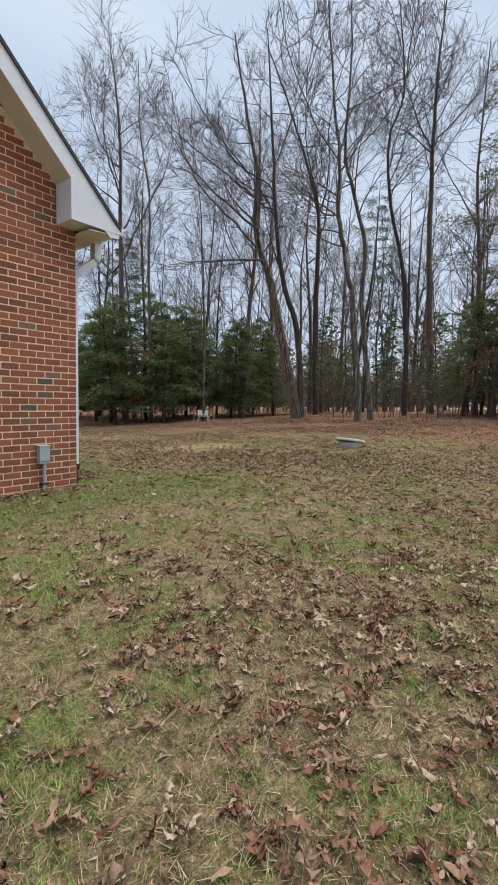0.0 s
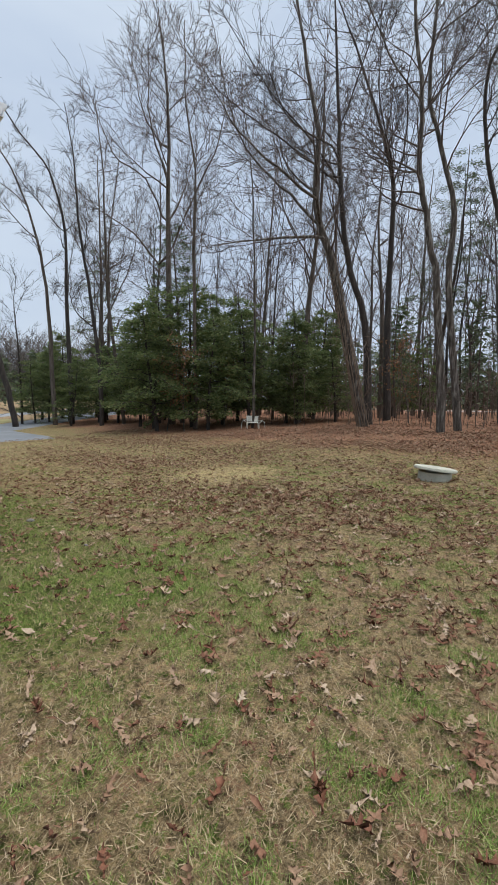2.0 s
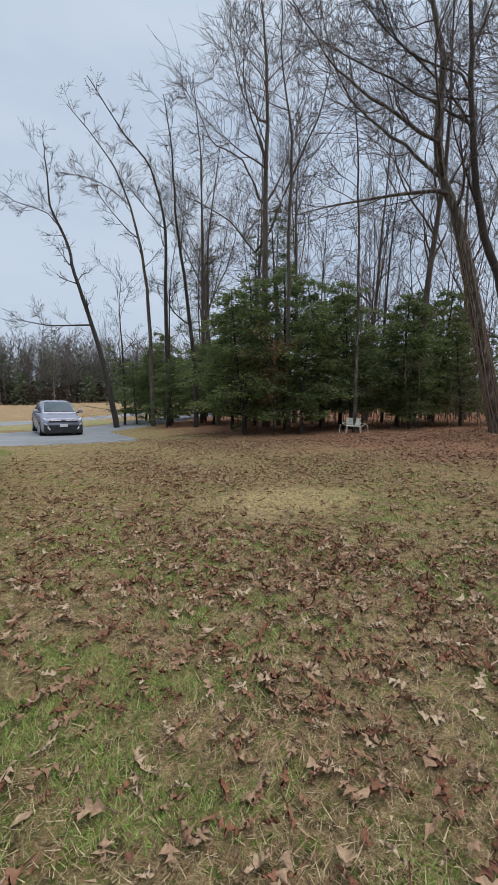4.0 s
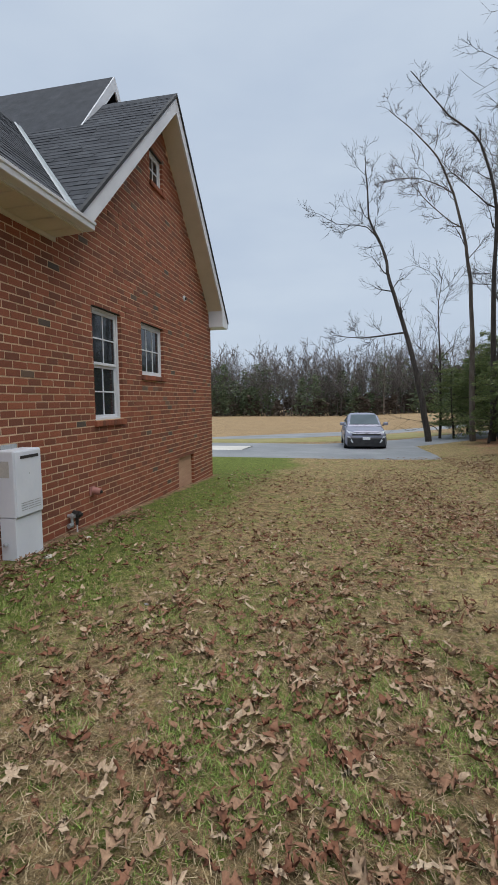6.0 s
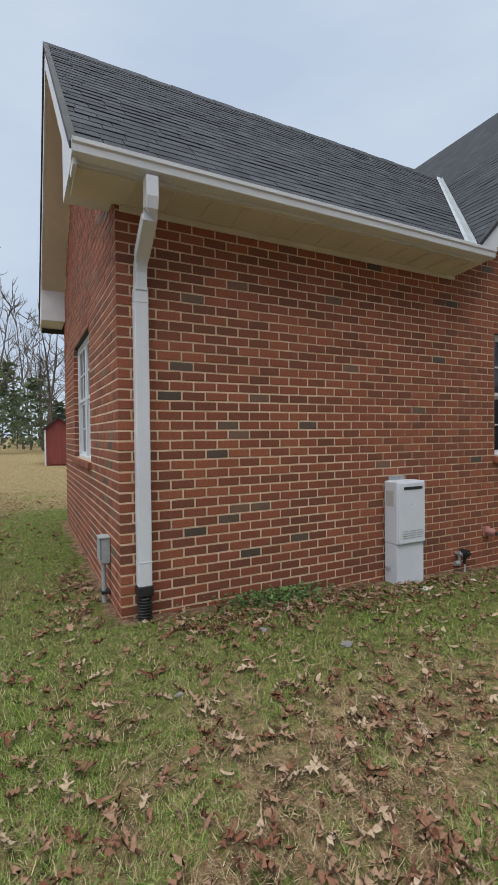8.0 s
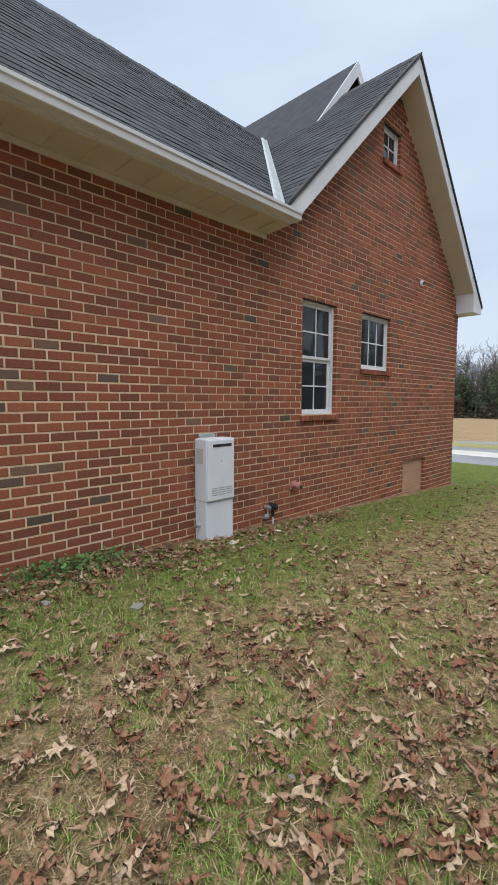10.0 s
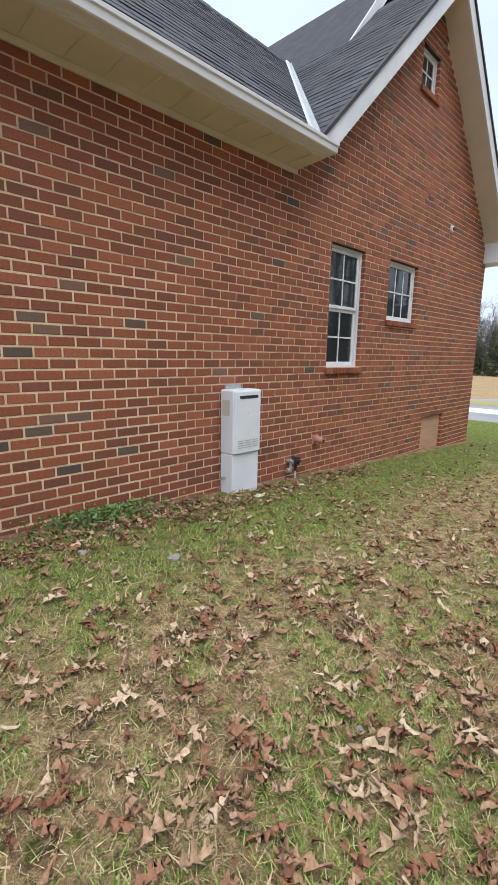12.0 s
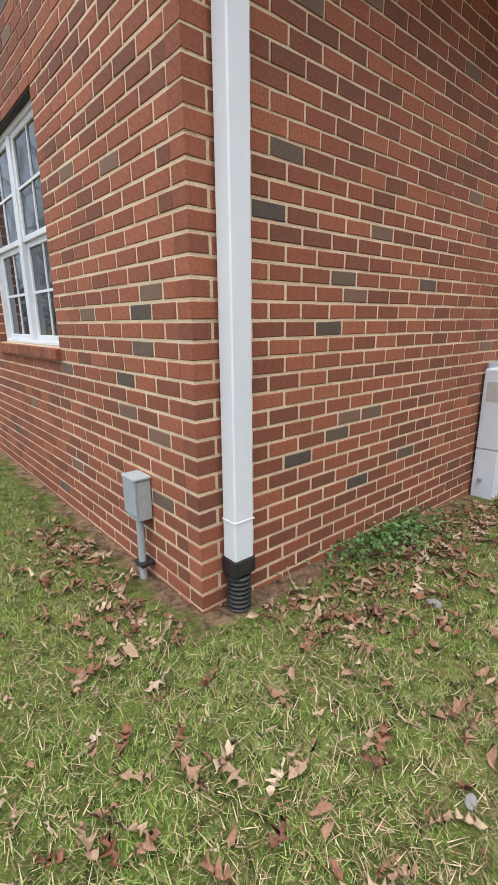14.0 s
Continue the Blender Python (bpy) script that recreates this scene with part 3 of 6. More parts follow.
# ---- windows ----
def make_window(name, axis, u0, u1, z0, z1, cols, sashes, rows, label, face, units=1):
    """axis 'x': in the wall that faces +x, u is y; axis 'y': in the wall that faces -y, u is x. face: the wall's face."""
    w = tagged(new(name), label, "window", kind="structure")

    def bx(b, ua, ub, da, db, za, zb, bevel=0.0):
        if axis == "x":
            return add_box(b, face - db, face - da, ua, ub, za, zb, bevel)
        return add_box(b, ua, ub, face + da, face + db, za, zb, bevel)

    b = bmesh.new()
    fr = 0.045
    for ua, ub, za, zb in ((u0 + 0.005, u0 + fr, z0 + 0.03, z1 - 0.002), (u1 - fr, u1 - 0.005, z0 + 0.03, z1 - 0.002), (u0 + fr, u1 - fr, z1 - fr, z1 - 0.002), (u0 + 0.005, u1 - 0.005, z0 + 0.002, z0 + 0.03)):
        bx(b, ua, ub, 0.05, 0.13, za, zb, 0.004)
    part("window_frame", b, M_WHITE, w, "white vinyl window frame")
    step = (u1 - u0 - 2 * fr) / units
    for k in range(units):
        a0, a1 = u0 + fr + k * step, u0 + fr + (k + 1) * step
        if k > 0:
            part("mullion", bx(bmesh.new(), a0 - 0.04, a0 + 0.04, 0.052, 0.13, z0 + 0.03, z1 - fr, 0.004), M_WHITE, w)
            a0 += 0.04
        if k < units - 1:
            a1 -= 0.04
        h = (z1 - z0 - fr - 0.03) / sashes
        for s in range(sashes):
            lo, hi = z0 + 0.03 + s * h, z0 + 0.03 + (s + 1) * h
            deep = 0.075 if s == 0 and sashes > 1 else 0.062
            if sashes > 1:
                deep = 0.085 if s == 0 else 0.065
            b = bmesh.new()
            rail = 0.038
            bx(b, a0, a0 + rail, deep, deep + 0.035, lo, hi, 0.003)
            bx(b, a1 - rail, a1, deep, deep + 0.035, lo, hi, 0.003)
            bx(b, a0 + rail, a1 - rail, deep, deep + 0.035, lo, lo + rail, 0.003)
            bx(b, a0 + rail, a1 - rail, deep, deep + 0.035, hi - rail, hi, 0.003)
            sash = part("sash", b, M_WHITE, w)
            b = bmesh.new()
            for c in range(1, cols):
                u = a0 + rail + (a1 - a0 - 2 * rail) * c / cols
                bx(b, u - 0.009, u + 0.009, deep + 0.006, deep + 0.024, lo + rail, hi - rail)
            for r in range(1, rows):
                v = lo + rail + (hi - lo - 2 * rail) * r / rows
                bx(b, a0 + rail, a1 - rail, deep + 0.004, deep + 0.022, v - 0.009, v + 0.009)
            part("muntin", b, M_WHITE, sash)
            for c in range(cols):
                for r in range(rows):
                    ua, ub = (a0 + rail + (a1 - a0 - 2 * rail) * (c + q) / cols for q in (0, 1))
                    va, vb = (lo + rail + (hi - lo - 2 * rail) * (r + q) / rows for q in (0, 1))
                    part("pane", bx(bmesh.new(), ua, ub, deep + 0.014, deep + 0.018, va, vb), M_GLASS, sash)
    # no room is built: a dark panel paints its shade behind the panes
    part("interior", bx(bmesh.new(), u0 + 0.05, u1 - 0.05, 0.2, 0.24, z0 + 0.05, z1 - 0.05), M_ROOM_SHADE, w, "dark-coloured panel standing in for the unlit room")
    # rowlock sill, and a black strip that paints the shadow under the window head
    n = max(3, round((u1 - u0 + 0.06) / 0.075))
    wide = (u1 - u0 + 0.06) / n
    for k in range(n):
        ua = u0 - 0.03 + k * wide
        part("brick", bx(bmesh.new(), ua + 0.004, ua + wide - 0.004, -0.035, 0.055, z0 - 0.075, z0 - 0.004, 0.004), M_BRICK, w)
    part("sill_mortar", bx(bmesh.new(), u0 - 0.02, u1 + 0.02, -0.026, 0.05, z0 - 0.07, z0 - 0.007), M_MORTAR, w)
    part("lintel", bx(bmesh.new(), u0 + 0.006, u1 - 0.006, 0.008, 0.049, z1 - 0.012, z1 - 0.004), M_ROOFEDGE, w)
    return w


make_window("window_1", "x", *OPEN_A[0], 2, 2, 2, "white double-hung window with grilles in the brick wall", 0.0)
make_window("window_2", "x", *OPEN_A[1], 3, 1, 2, "small white window with grilles in the brick wall", 0.0)
make_window("window_3", "x", *OPEN_A[2], 2, 1, 2, "small white attic window high in the gable", 0.0)
make_window("window_4", "y", *OPEN_B[0], 2, 2, 2, "white twin double-hung window in the gable-end wall", Y0, units=2)

# ---- roofs ----
ROOF_T = 0.16


def slab(poly_low, poly_high, thick):
    """A sloping slab between two edges given as pairs of points, with its thickness downwards."""
    b = bmesh.new()
    top = [b.verts.new(p) for p in (*poly_low, *poly_high)]
    bot = [b.verts.new((p[0], p[1], p[2] - thick)) for p in (*poly_low, *poly_high)]
    b.faces.new(top)
    b.faces.new(bot[::-1])
    for i in range(4):
        b.faces.new((top[i], bot[i], bot[(i + 1) % 4], top[(i + 1) % 4]))
    return b


EAVE_X, EAVE_Z, RIDGE_X = 0.40, 3.215, -2.15
RIDGE_Z = EAVE_Z + (EAVE_X - RIDGE_X)
RAKE_Y = -0.36
V_TOP = 5.96
MAIN_Z = 6.28
MAIN_FOOT = 3.45
MAIN_RX = 0.33
roof_1 = tagged(new("roof_1"), "dark grey asphalt shingle roof of the brick wing", "roof", kind="structure")
roof_2 = tagged(new("roof_2"), "dark grey asphalt shingle roof of the large gable", "roof", kind="structure")
roof_3 = tagged(new("roof_3"), "dark grey shingle roof of the gable behind", "roof", kind="structure")
U = 0.03
part("deck", slab([(EAVE_X - 0.02, RAKE_Y + 0.02, EAVE_Z - U), (EAVE_X - 0.02, MAIN_FOOT, EAVE_Z - U)], [(RIDGE_X, V_TOP, RIDGE_Z - U), (RIDGE_X, RAKE_Y + 0.02, RIDGE_Z - U)], 0.03), M_ROOFEDGE, roof_1)
part("deck", slab([(RIDGE_X, RAKE_Y + 0.02, RIDGE_Z - U), (RIDGE_X, 6.5, RIDGE_Z - U)], [(-4.72, 6.5, RIDGE_Z - 2.57 - U), (-4.72, RAKE_Y + 0.02, RIDGE_Z - 2.57 - U)], 0.10), M_SHINGLE, roof_1)
part("deck", slab([(MAIN_RX - 0.02, MAIN_FOOT, MAIN_Z - 3.1 - U), (-2.6, MAIN_FOOT + 2.4, MAIN_Z - 0.7 - U)], [(-2.6, GAB_MID, MAIN_Z - U), (MAIN_RX - 0.02, GAB_MID, MAIN_Z - U)], 0.03), M_ROOFEDGE, roof_2)
part("deck", slab([(MAIN_RX - 0.02, GAB_MID, MAIN_Z - U), (-9.9, GAB_MID, MAIN_Z - U)], [(-9.9, 9.70, MAIN_Z - 3.15 - U), (MAIN_RX - 0.02, 9.70, MAIN_Z - 3.15 - U)], 0.10), M_SHINGLE, roof_2)
part("deck", slab([(-2.6, 4.4, MAIN_Z - 2.15 - U), (-9.9, 4.4, MAIN_Z - 2.15 - U)], [(-9.9, GAB_MID, MAIN_Z - U), (-2.6, GAB_MID, MAIN_Z - U)], 0.10), M_SHINGLE, roof_2)
# the gable behind
DX, DY, DZ, DW, DS = -1.0, 7.0, 7.04, 1.15, 1.27
part("deck", slab([(DX, DY - DW, DZ - DW * DS), (-9.9, DY - DW, DZ - DW * DS)], [(-9.9, DY, DZ), (DX, DY, DZ)], 0.10), M_SHINGLE, roof_3)
part("deck", slab([(DX, DY, DZ), (-9.9, DY, DZ)], [(-9.9, DY + DW, DZ - DW * DS), (DX, DY + DW, DZ - DW * DS)], 0.10), M_SHINGLE, roof_3)
bm = add_prism(bmesh.new(), [(DY - DW, DZ - DW * DS - 0.15), (DY + DW, DZ - DW * DS - 0.15), (DY, DZ - 0.15)], "x", -9.8, DX - 0.3)
part("gable_wall", bm, M_BRICK_I, roof_3, "brick infill of the small gable")
for s in (-1, 1):
    bm = add_prism(bmesh.new(), [(DY, DZ + 0.0), (DY + s * DW, DZ - DW * DS), (DY + s * DW, DZ - DW * DS - 0.22), (DY, DZ - 0.24)], "x", DX, DX + 0.025)
    part("rake_board", bm, M_WHITE, roof_3, "white rake board")


def shingle_rows(roof, origin, along, up, rows_at, near, seed, length_of):
    """Courses of tabs on a slope. origin at the eave; along and up are unit vectors in the slope; length_of(s) gives the run's start and end at height s."""
    r = random.Random(seed)
    along, up = Vector(along), Vector(up)
    nrm = along.cross(up).normalized()
    if nrm.z < 0:
        nrm = -nrm
    verts, faces, shared, pending = [], [], {}, []
    expo, tab = 0.135, 0.30
    for k in range(rows_at):
        s0 = k * expo
        lo, hi = length_of(s0)
        u = lo - r.uniform(0, tab)
        while u < hi:
            w = tab * r.choice((0.55, 0.8, 1.0, 1.25))
            a, b = max(lo, u), min(hi, u + w)
            u += w
            if b - a < 0.03:
                continue
            thick = r.choice((0.002, 0.003, 0.006))
            drop = r.uniform(-0.003, 0.003)
            pts = [(a + 0.003, s0 - 0.02 + drop, 0.006), (b - 0.003, s0 - 0.02 + drop, 0.006), (b - 0.003, s0 + expo + 0.03, 0.0), (a + 0.003, s0 + expo + 0.03, 0.0)]
            low = [Vector(origin) + along * p + up * q + nrm * (h - 0.012) for p, q, h in pts]
            high = [Vector(origin) + along * p + up * q + nrm * (h + (thick if i < 2 else 0.002)) for i, (p, q, h) in enumerate(pts)]
            if near(a, s0) and len(pending) < 300:
                pending.append([tuple(v) for v in low + high])
                continue
            base = len(verts)
            verts += [tuple(v) for v in low + high]
            faces += [tuple(base + i for i in f) for f in BOX_FACES]
    ob = link_mesh("shingles", verts, faces, M_SHINGLE, roof, "dark grey asphalt shingle tabs")
    ob["kind"] = "stuff"
    for vs in pending:
        link_mesh("shingle", vs, BOX_FACES, M_SHINGLE_O, roof)


H2 = math.sqrt(0.5)
shingle_rows(roof_1, (EAVE_X, 0, EAVE_Z), (0, 1, 0), (-H2, 0, H2), 27, lambda a, s: s < 2.2 and a < 2.0, 3,
             lambda s: (RAKE_Y, min(V_TOP, MAIN_FOOT + s * H2)))
shingle_rows(roof_2, (0, MAIN_FOOT, MAIN_Z - 3.1), (-1, 0, 0), (0, H2, H2), 33, lambda a, s: a < 0.9, 5,
             lambda s: (-MAIN_RX, -EAVE_X + 0.05 + s * H2 if s * H2 < 2.6 else 7.0))
bm = bmesh.new()
for k in range(22):
    a = RAKE_Y + k * 0.29
    add_prism(bm, [(RIDGE_X - 0.13, RIDGE_Z - 0.115), (RIDGE_X, RIDGE_Z + 0.022 + 0.006 * (k % 2)), (RIDGE_X + 0.13, RIDGE_Z - 0.115), (RIDGE_X, RIDGE_Z - 0.01)], "y", a, min(V_TOP, a + 0.285))
part("ridge_cap", bm, M_SHINGLE, roof_1, "overlapping ridge cap shingles")
bm = bmesh.new()
for k in range(14):
    a = MAIN_RX - k * 0.29
    add_prism(bm, [(GAB_MID - 0.13, MAIN_Z - 0.115), (GAB_MID, MAIN_Z + 0.022 + 0.006 * (k % 2)), (GAB_MID + 0.13, MAIN_Z - 0.115), (GAB_MID, MAIN_Z - 0.01)], "x", a - 0.285, a)
part("ridge_cap", bm, M_SHINGLE, roof_2, "overlapping ridge cap shingles")
# valley flashing
v0, v1 = Vector((EAVE_X, MAIN_FOOT - 0.01, EAVE_Z + 0.012)), Vector((RIDGE_X, V_TOP + 0.0, RIDGE_Z + 0.012))
link_mesh("valley_flashing", [v0 + Vector((0, -0.10, 0.03)), v0 + Vector((0, 0.01, 0.02)), v0 + Vector((-0.05, 0.07, 0.09)), v1 + Vector((0, -0.09, 0.03)), v1 + Vector((0, 0.01, 0.02)), v1 + Vector((-0.05, 0.07, 0.09)),
                              v0 + Vector((0, -0.15, 0.01)), v1 + Vector((0, -0.13, 0.01))],
          [(0, 1, 4, 3), (1, 2, 5, 4), (6, 0, 3, 7)], M_GREYBOX, roof_1, "grey metal valley flashing")

# ---- eaves, rakes and returns ----
trim_1 = tagged(new("trim_1"), "cream soffit and white fascia under the wing's eave", "eave", kind="structure")
bm = add_prism(bmesh.new(), [(0.0, 3.085), (0.335, 3.105), (0.335, 3.125), (0.0, 3.10)], "y", RAKE_Y + 0.025, 3.60)
part("soffit", bm, M_SOFFIT, trim_1, "cream vinyl soffit panel")
bm = box(0.335, 0.357, RAKE_Y + 0.025, 3.62, 3.118, 3.235)
part("fascia", bm, M_WHITE, trim_1, "white fascia board")
bm = box(0.0, 0.022, 0.0, 3.60, 3.036, 3.084, 0.003)
part("frieze", bm, M_SOFFIT, trim_1, "cream trim strip against the brick")
bm = add_prism(bmesh.new(), [(0.0, 3.09), (0.335, 3.11), (0.335, 3.21), (0.0, 3.5)], "y", 3.601, 3.615)
part("end_cap", bm, M_WHITE, trim_1)
bm = bmesh.new()
for k in range(13):
    add_box(bm, 0.02, 0.33, 0.05 + k * 0.28, 0.054 + k * 0.28, 3.083, 3.098)
part("seam", bm, M_SOFFIT, trim_1)

GPROF = [(0.0, 0.0), (0.085, 0.0), (0.094, 0.006), (0.098, 0.05), (0.110, 0.060), (0.112, 0.086), (0.104, 0.086), (0.103, 0.066), (0.090, 0.055), (0.086, 0.012), (0.08, 0.006), (0.006, 0.006), (0.006, 0.08), (0.0, 0.08)]
gutter = tagged(new("gutter"), "white aluminium gutter along the shingle eave", "gutter")
gutter.matrix_basis = pose(0.358, 0, 3.135)
part("trough", add_prism(bmesh.new(), GPROF, "y", RAKE_Y - 0.005, 3.66), M_GUTTER, gutter)
for yy in (RAKE_Y - 0.008, 3.66):
    part("end_cap", add_prism(bmesh.new(), [(0.0, 0.0), (0.07, 0.0), (0.09, 0.05), (0.114, 0.068), (0.114, 0.086), (0.0, 0.086)], "y", yy, yy + 0.003), M_GUTTER, gutter)
for k in range(6):
    part("hanger", box(0.005, 0.106, 0.2 + k * 0.6, 0.225 + k * 0.6, 0.07, 0.075), M_GUTTER, gutter)

# wing rake at the gable end
trim_2 = tagged(new("trim_2"), "white rake boards and cream soffit of the wing gable", "rake trim", kind="structure")
for s in (1, -1):
    def q(d, h):
        return (RIDGE_X + s * d, RIDGE_Z - d + h)
    part("rake_board", add_prism(bmesh.new(), [q(0, -0.03), q(2.55, -0.03), q(2.55, -0.13), q(2.42, -0.28), q(0, -0.28)], "y", RAKE_Y, RAKE_Y + 0.025), M_WHITE, trim_2, "white rake board")
    part("rake_soffit", add_prism(bmesh.new(), [q(0, -0.265), q(2.2, -0.265), q(2.2, -0.28), q(0, -0.28)], "y", RAKE_Y + 0.026, Y0 + 0.02), M_SOFFIT, trim_2, "cream rake soffit")
    part("drip_edge", add_prism(bmesh.new(), [q(0, 0.02), q(2.57, 0.02), q(2.57, -0.03), q(0, -0.03)], "y", RAKE_Y - 0.02, RAKE_Y + 0.03), M_ROOFEDGE, trim_2, "black roof edge")
    ret = [(RIDGE_X + s * 1.91, 3.13), (RIDGE_X + s * 2.50, 3.13), (RIDGE_X + s * 2.53, 3.19), (RIDGE_X + s * 1.91, 3.60)]
    part("eave_return", add_prism(bmesh.new(), ret, "y", RAKE_Y - 0.003, Y0 - 0.004), M_WHITE, trim_2, "boxed white eave return")

trim_3 = tagged(new("trim_3"), "white rake boards and cream soffit of the large gable", "rake trim", kind="structure")
for s in (1, -1):
    reach = 3.12 if s > 0 else 2.98

    def q(d, h):
        return (GAB_MID + s * d, MAIN_Z - d + h)
    part("rake_board", add_prism(bmesh.new(), [q(0, -0.03), q(reach, -0.03), q(reach, -0.12), q(reach - 0.12, -0.27), q(0, -0.27)], "x", MAIN_RX - 0.025, MAIN_RX), M_WHITE, trim_3, "white rake board")
    part("rake_soffit", add_prism(bmesh.new(), [q(0, -0.255), q(reach - 0.3, -0.255), q(reach - 0.3, -0.27), q(0, -0.27)], "x", -0.01, MAIN_RX - 0.026), M_SOFFIT, trim_3, "cream rake soffit")
    part("drip_edge", add_prism(bmesh.new(), [q(0, 0.02), q(reach + 0.02, 0.02), q(reach + 0.02, -0.03), q(0, -0.03)], "x", MAIN_RX - 0.03, MAIN_RX + 0.02), M_ROOFEDGE, trim_3, "black roof edge")
ret = [(9.22, 2.99), (9.66, 2.99), (9.69, 3.1), (9.22, 3.42)]
part("eave_return", add_prism(bmesh.new(), ret, "x", 0.004, MAIN_RX + 0.003), M_WHITE, trim_3, "boxed white eave return")
part("soffit", box(-9.8, 0.0, GAB_END, 9.66, 3.0, 3.03), M_SOFFIT, trim_3)
part("fascia", box(-9.8, 0.0, 9.66, 9.685, 2.99, 3.12), M_WHITE, trim_3)

# ---- things on the walls ----
downspout = tagged(new("downspout"), "white rectangular downspout on the brick corner", "downspout")
downspout.matrix_basis = pose(0.0, 0.135, 0)
RECT = [(-0.038, -0.05), (0.038, -0.05), (0.042, -0.046), (0.042, 0.046), (0.038, 0.05), (-0.038, 0.05), (-0.042, 0.046), (-0.042, -0.046)]
PIPE = [(0.40, 0, 3.11), (0.40, 0, 2.98), (0.385, 0, 2.92), (0.35, 0, 2.87), (0.13, 0, 2.70), (0.085, 0, 2.65), (0.062, 0, 2.58), (0.058, 0, 2.45)]
part("elbow", sweep(bmesh.new(), PIPE, [(v, u) for u, v in RECT]), M_GUTTER, downspout, smooth=False)
part("pipe", add_box(bmesh.new(), 0.014, 0.100, -0.052, 0.052, 0.235, 2.47, 0.006), M_GUTTER, downspout)
for zz in (2.36, 0.42):
    part("seam", box(0.012, 0.103, -0.055, 0.055, zz, zz + 0.006), M_GUTTER, downspout)
bm = bmesh.new()
rings = [[bm.verts.new((0.056 + rad * math.cos(a * math.pi / 12), rad * math.sin(a * math.pi / 12), -0.10 + i * 0.0055)) for a in range(24)]
         for i, rad in enumerate([0.0565, 0.0565, 0.048, 0.048] * 12)]
for r0, r1 in zip(rings, rings[1:]):
    for k in range(24):
        bm.faces.new((r0[k], r0[(k + 1) % 24], r1[(k + 1) % 24], r1[k]))
bm.faces.new(rings[-1])
part("drain_hose", bm, M_BLACK, downspout, "black corrugated drain pipe", smooth=False)
bm = add_box(bmesh.new(), 0.006, 0.108, -0.06, 0.06, 0.165, 0.245, 0.01, 2)
part("adapter", bm, M_BLACK, downspout, "black plastic adapter")

heater = tagged(new("water_heater"), "white wall-mounted outdoor gas water heater", "water heater")
heater.matrix_basis = pose(0.0, 2.56, -0.15)
HW, HD = 0.37, 0.2
part("upper_cabinet", add_box(bmesh.new(), 0.02, HD, 0, HW, 0.43, 1.045, 0.012, 2), M_HEATER, heater)
part("pipe_cover", add_box(bmesh.new(), 0.02, HD - 0.012, 0.004, HW - 0.004, 0.0, 0.428, 0.006, 1), M_HEATER, heater)
part("front_panel", add_box(bmesh.new(), HD - 0.004, HD + 0.012, 0.008, HW - 0.008, 0.435, 1.035, 0.010, 2), M_HEATER, heater)
part("exhaust_slot", add_box(bmesh.new(), HD + 0.0125, HD + 0.0145, 0.075, HW - 0.05, 0.965, 0.992, 0.003), M_BLACK, heater, "dark exhaust slot")
bm = bmesh.new()
for r_ in range(4):
    for c_ in range(3):
        add_box(bm, HD + 0.0122, HD + 0.0138, 0.06 + c_ * 0.092, 0.14 + c_ * 0.092, 0.487 + r_ * 0.022, 0.495 + r_ * 0.022)
part("louvre", bm, M_GALV, heater, "row of louvre slots")
bm = bmesh.new()
add_cyl(bm, (HD + 0.012, HW * 0.5, 0.82), (HD + 0.016, HW * 0.5, 0.82), 0.006, 0.006, 10)
part("screw", bm, M_GALV, heater)
bm = bmesh.new()
add_cyl(bm, (0.09, -0.03, 0.19), (0.09, 0.006, 0.19), 0.017, 0.012, 12)
add_box(bm, 0.075, 0.105, -0.045, -0.028, 0.175, 0.205, 0.004)
part("valve", bm, M_GALV, heater, "small metal valve")
bm = add_box(bmesh.new(), 0.004, 0.03, 0.06, HW - 0.10, 1.03, 1.085, 0.003)
for k in range(4):
    add_cyl(bm, (0.028, 0.10 + k * 0.05, 1.065), (0.034, 0.10 + k * 0.05, 1.065), 0.007, 0.007, 8)
part("bracket", bm, M_GALV, heater, "steel mounting bracket")
part("label", add_box(bmesh.new(), 0.05, 0.15, -0.0012, 0.0, 0.80, 0.95), M_CONCRETE, heater, "pale rating label")
part("underside", add_box(bmesh.new(), 0.03, HD - 0.03, 0.02, HW - 0.02, -0.006, 0.0), M_BLACK, heater)

meter = tagged(new("junction_box"), "grey metal electrical box with conduit on the brick", "electrical box")
meter.matrix_basis = pose(-0.462, Y0, 0)
part("body", add_box(bmesh.new(), -0.06, 0.06, -0.08, -0.001, 0.315, 0.522, 0.006, 1), M_GREYBOX, meter)
part("cover", add_box(bmesh.new(), -0.064, 0.064, -0.091, -0.081, 0.345, 0.536, 0.008, 2), M_GREYBOX, meter)
part("hood", add_box(bmesh.new(), -0.067, 0.067, -0.095, -0.001, 0.523, 0.539, 0.004), M_GREYBOX, meter)
bm = bmesh.new()
add_cyl(bm, (0.01, -0.05, -0.15), (0.01, -0.05, 0.318), 0.019, 0.019, 14)
part("conduit", bm, M_GREYBOX, meter, "grey plastic conduit")
part("clamp", add_box(bmesh.new(), -0.03, 0.05, -0.075, -0.001, 0.06, 0.085, 0.003), M_BLACK, meter)

hatch = tagged(new("crawl_hatch"), "tan plywood crawl space hatch set in the brick", "access hatch")
part("panel", box(-0.075, -0.055, 7.145, 8.015, -0.41, 0.235), M_PLY, hatch)
part("sill", box(-0.09, 0.02, 7.145, 8.015, -0.47, -0.415, 0.004), M_BRICK, hatch)

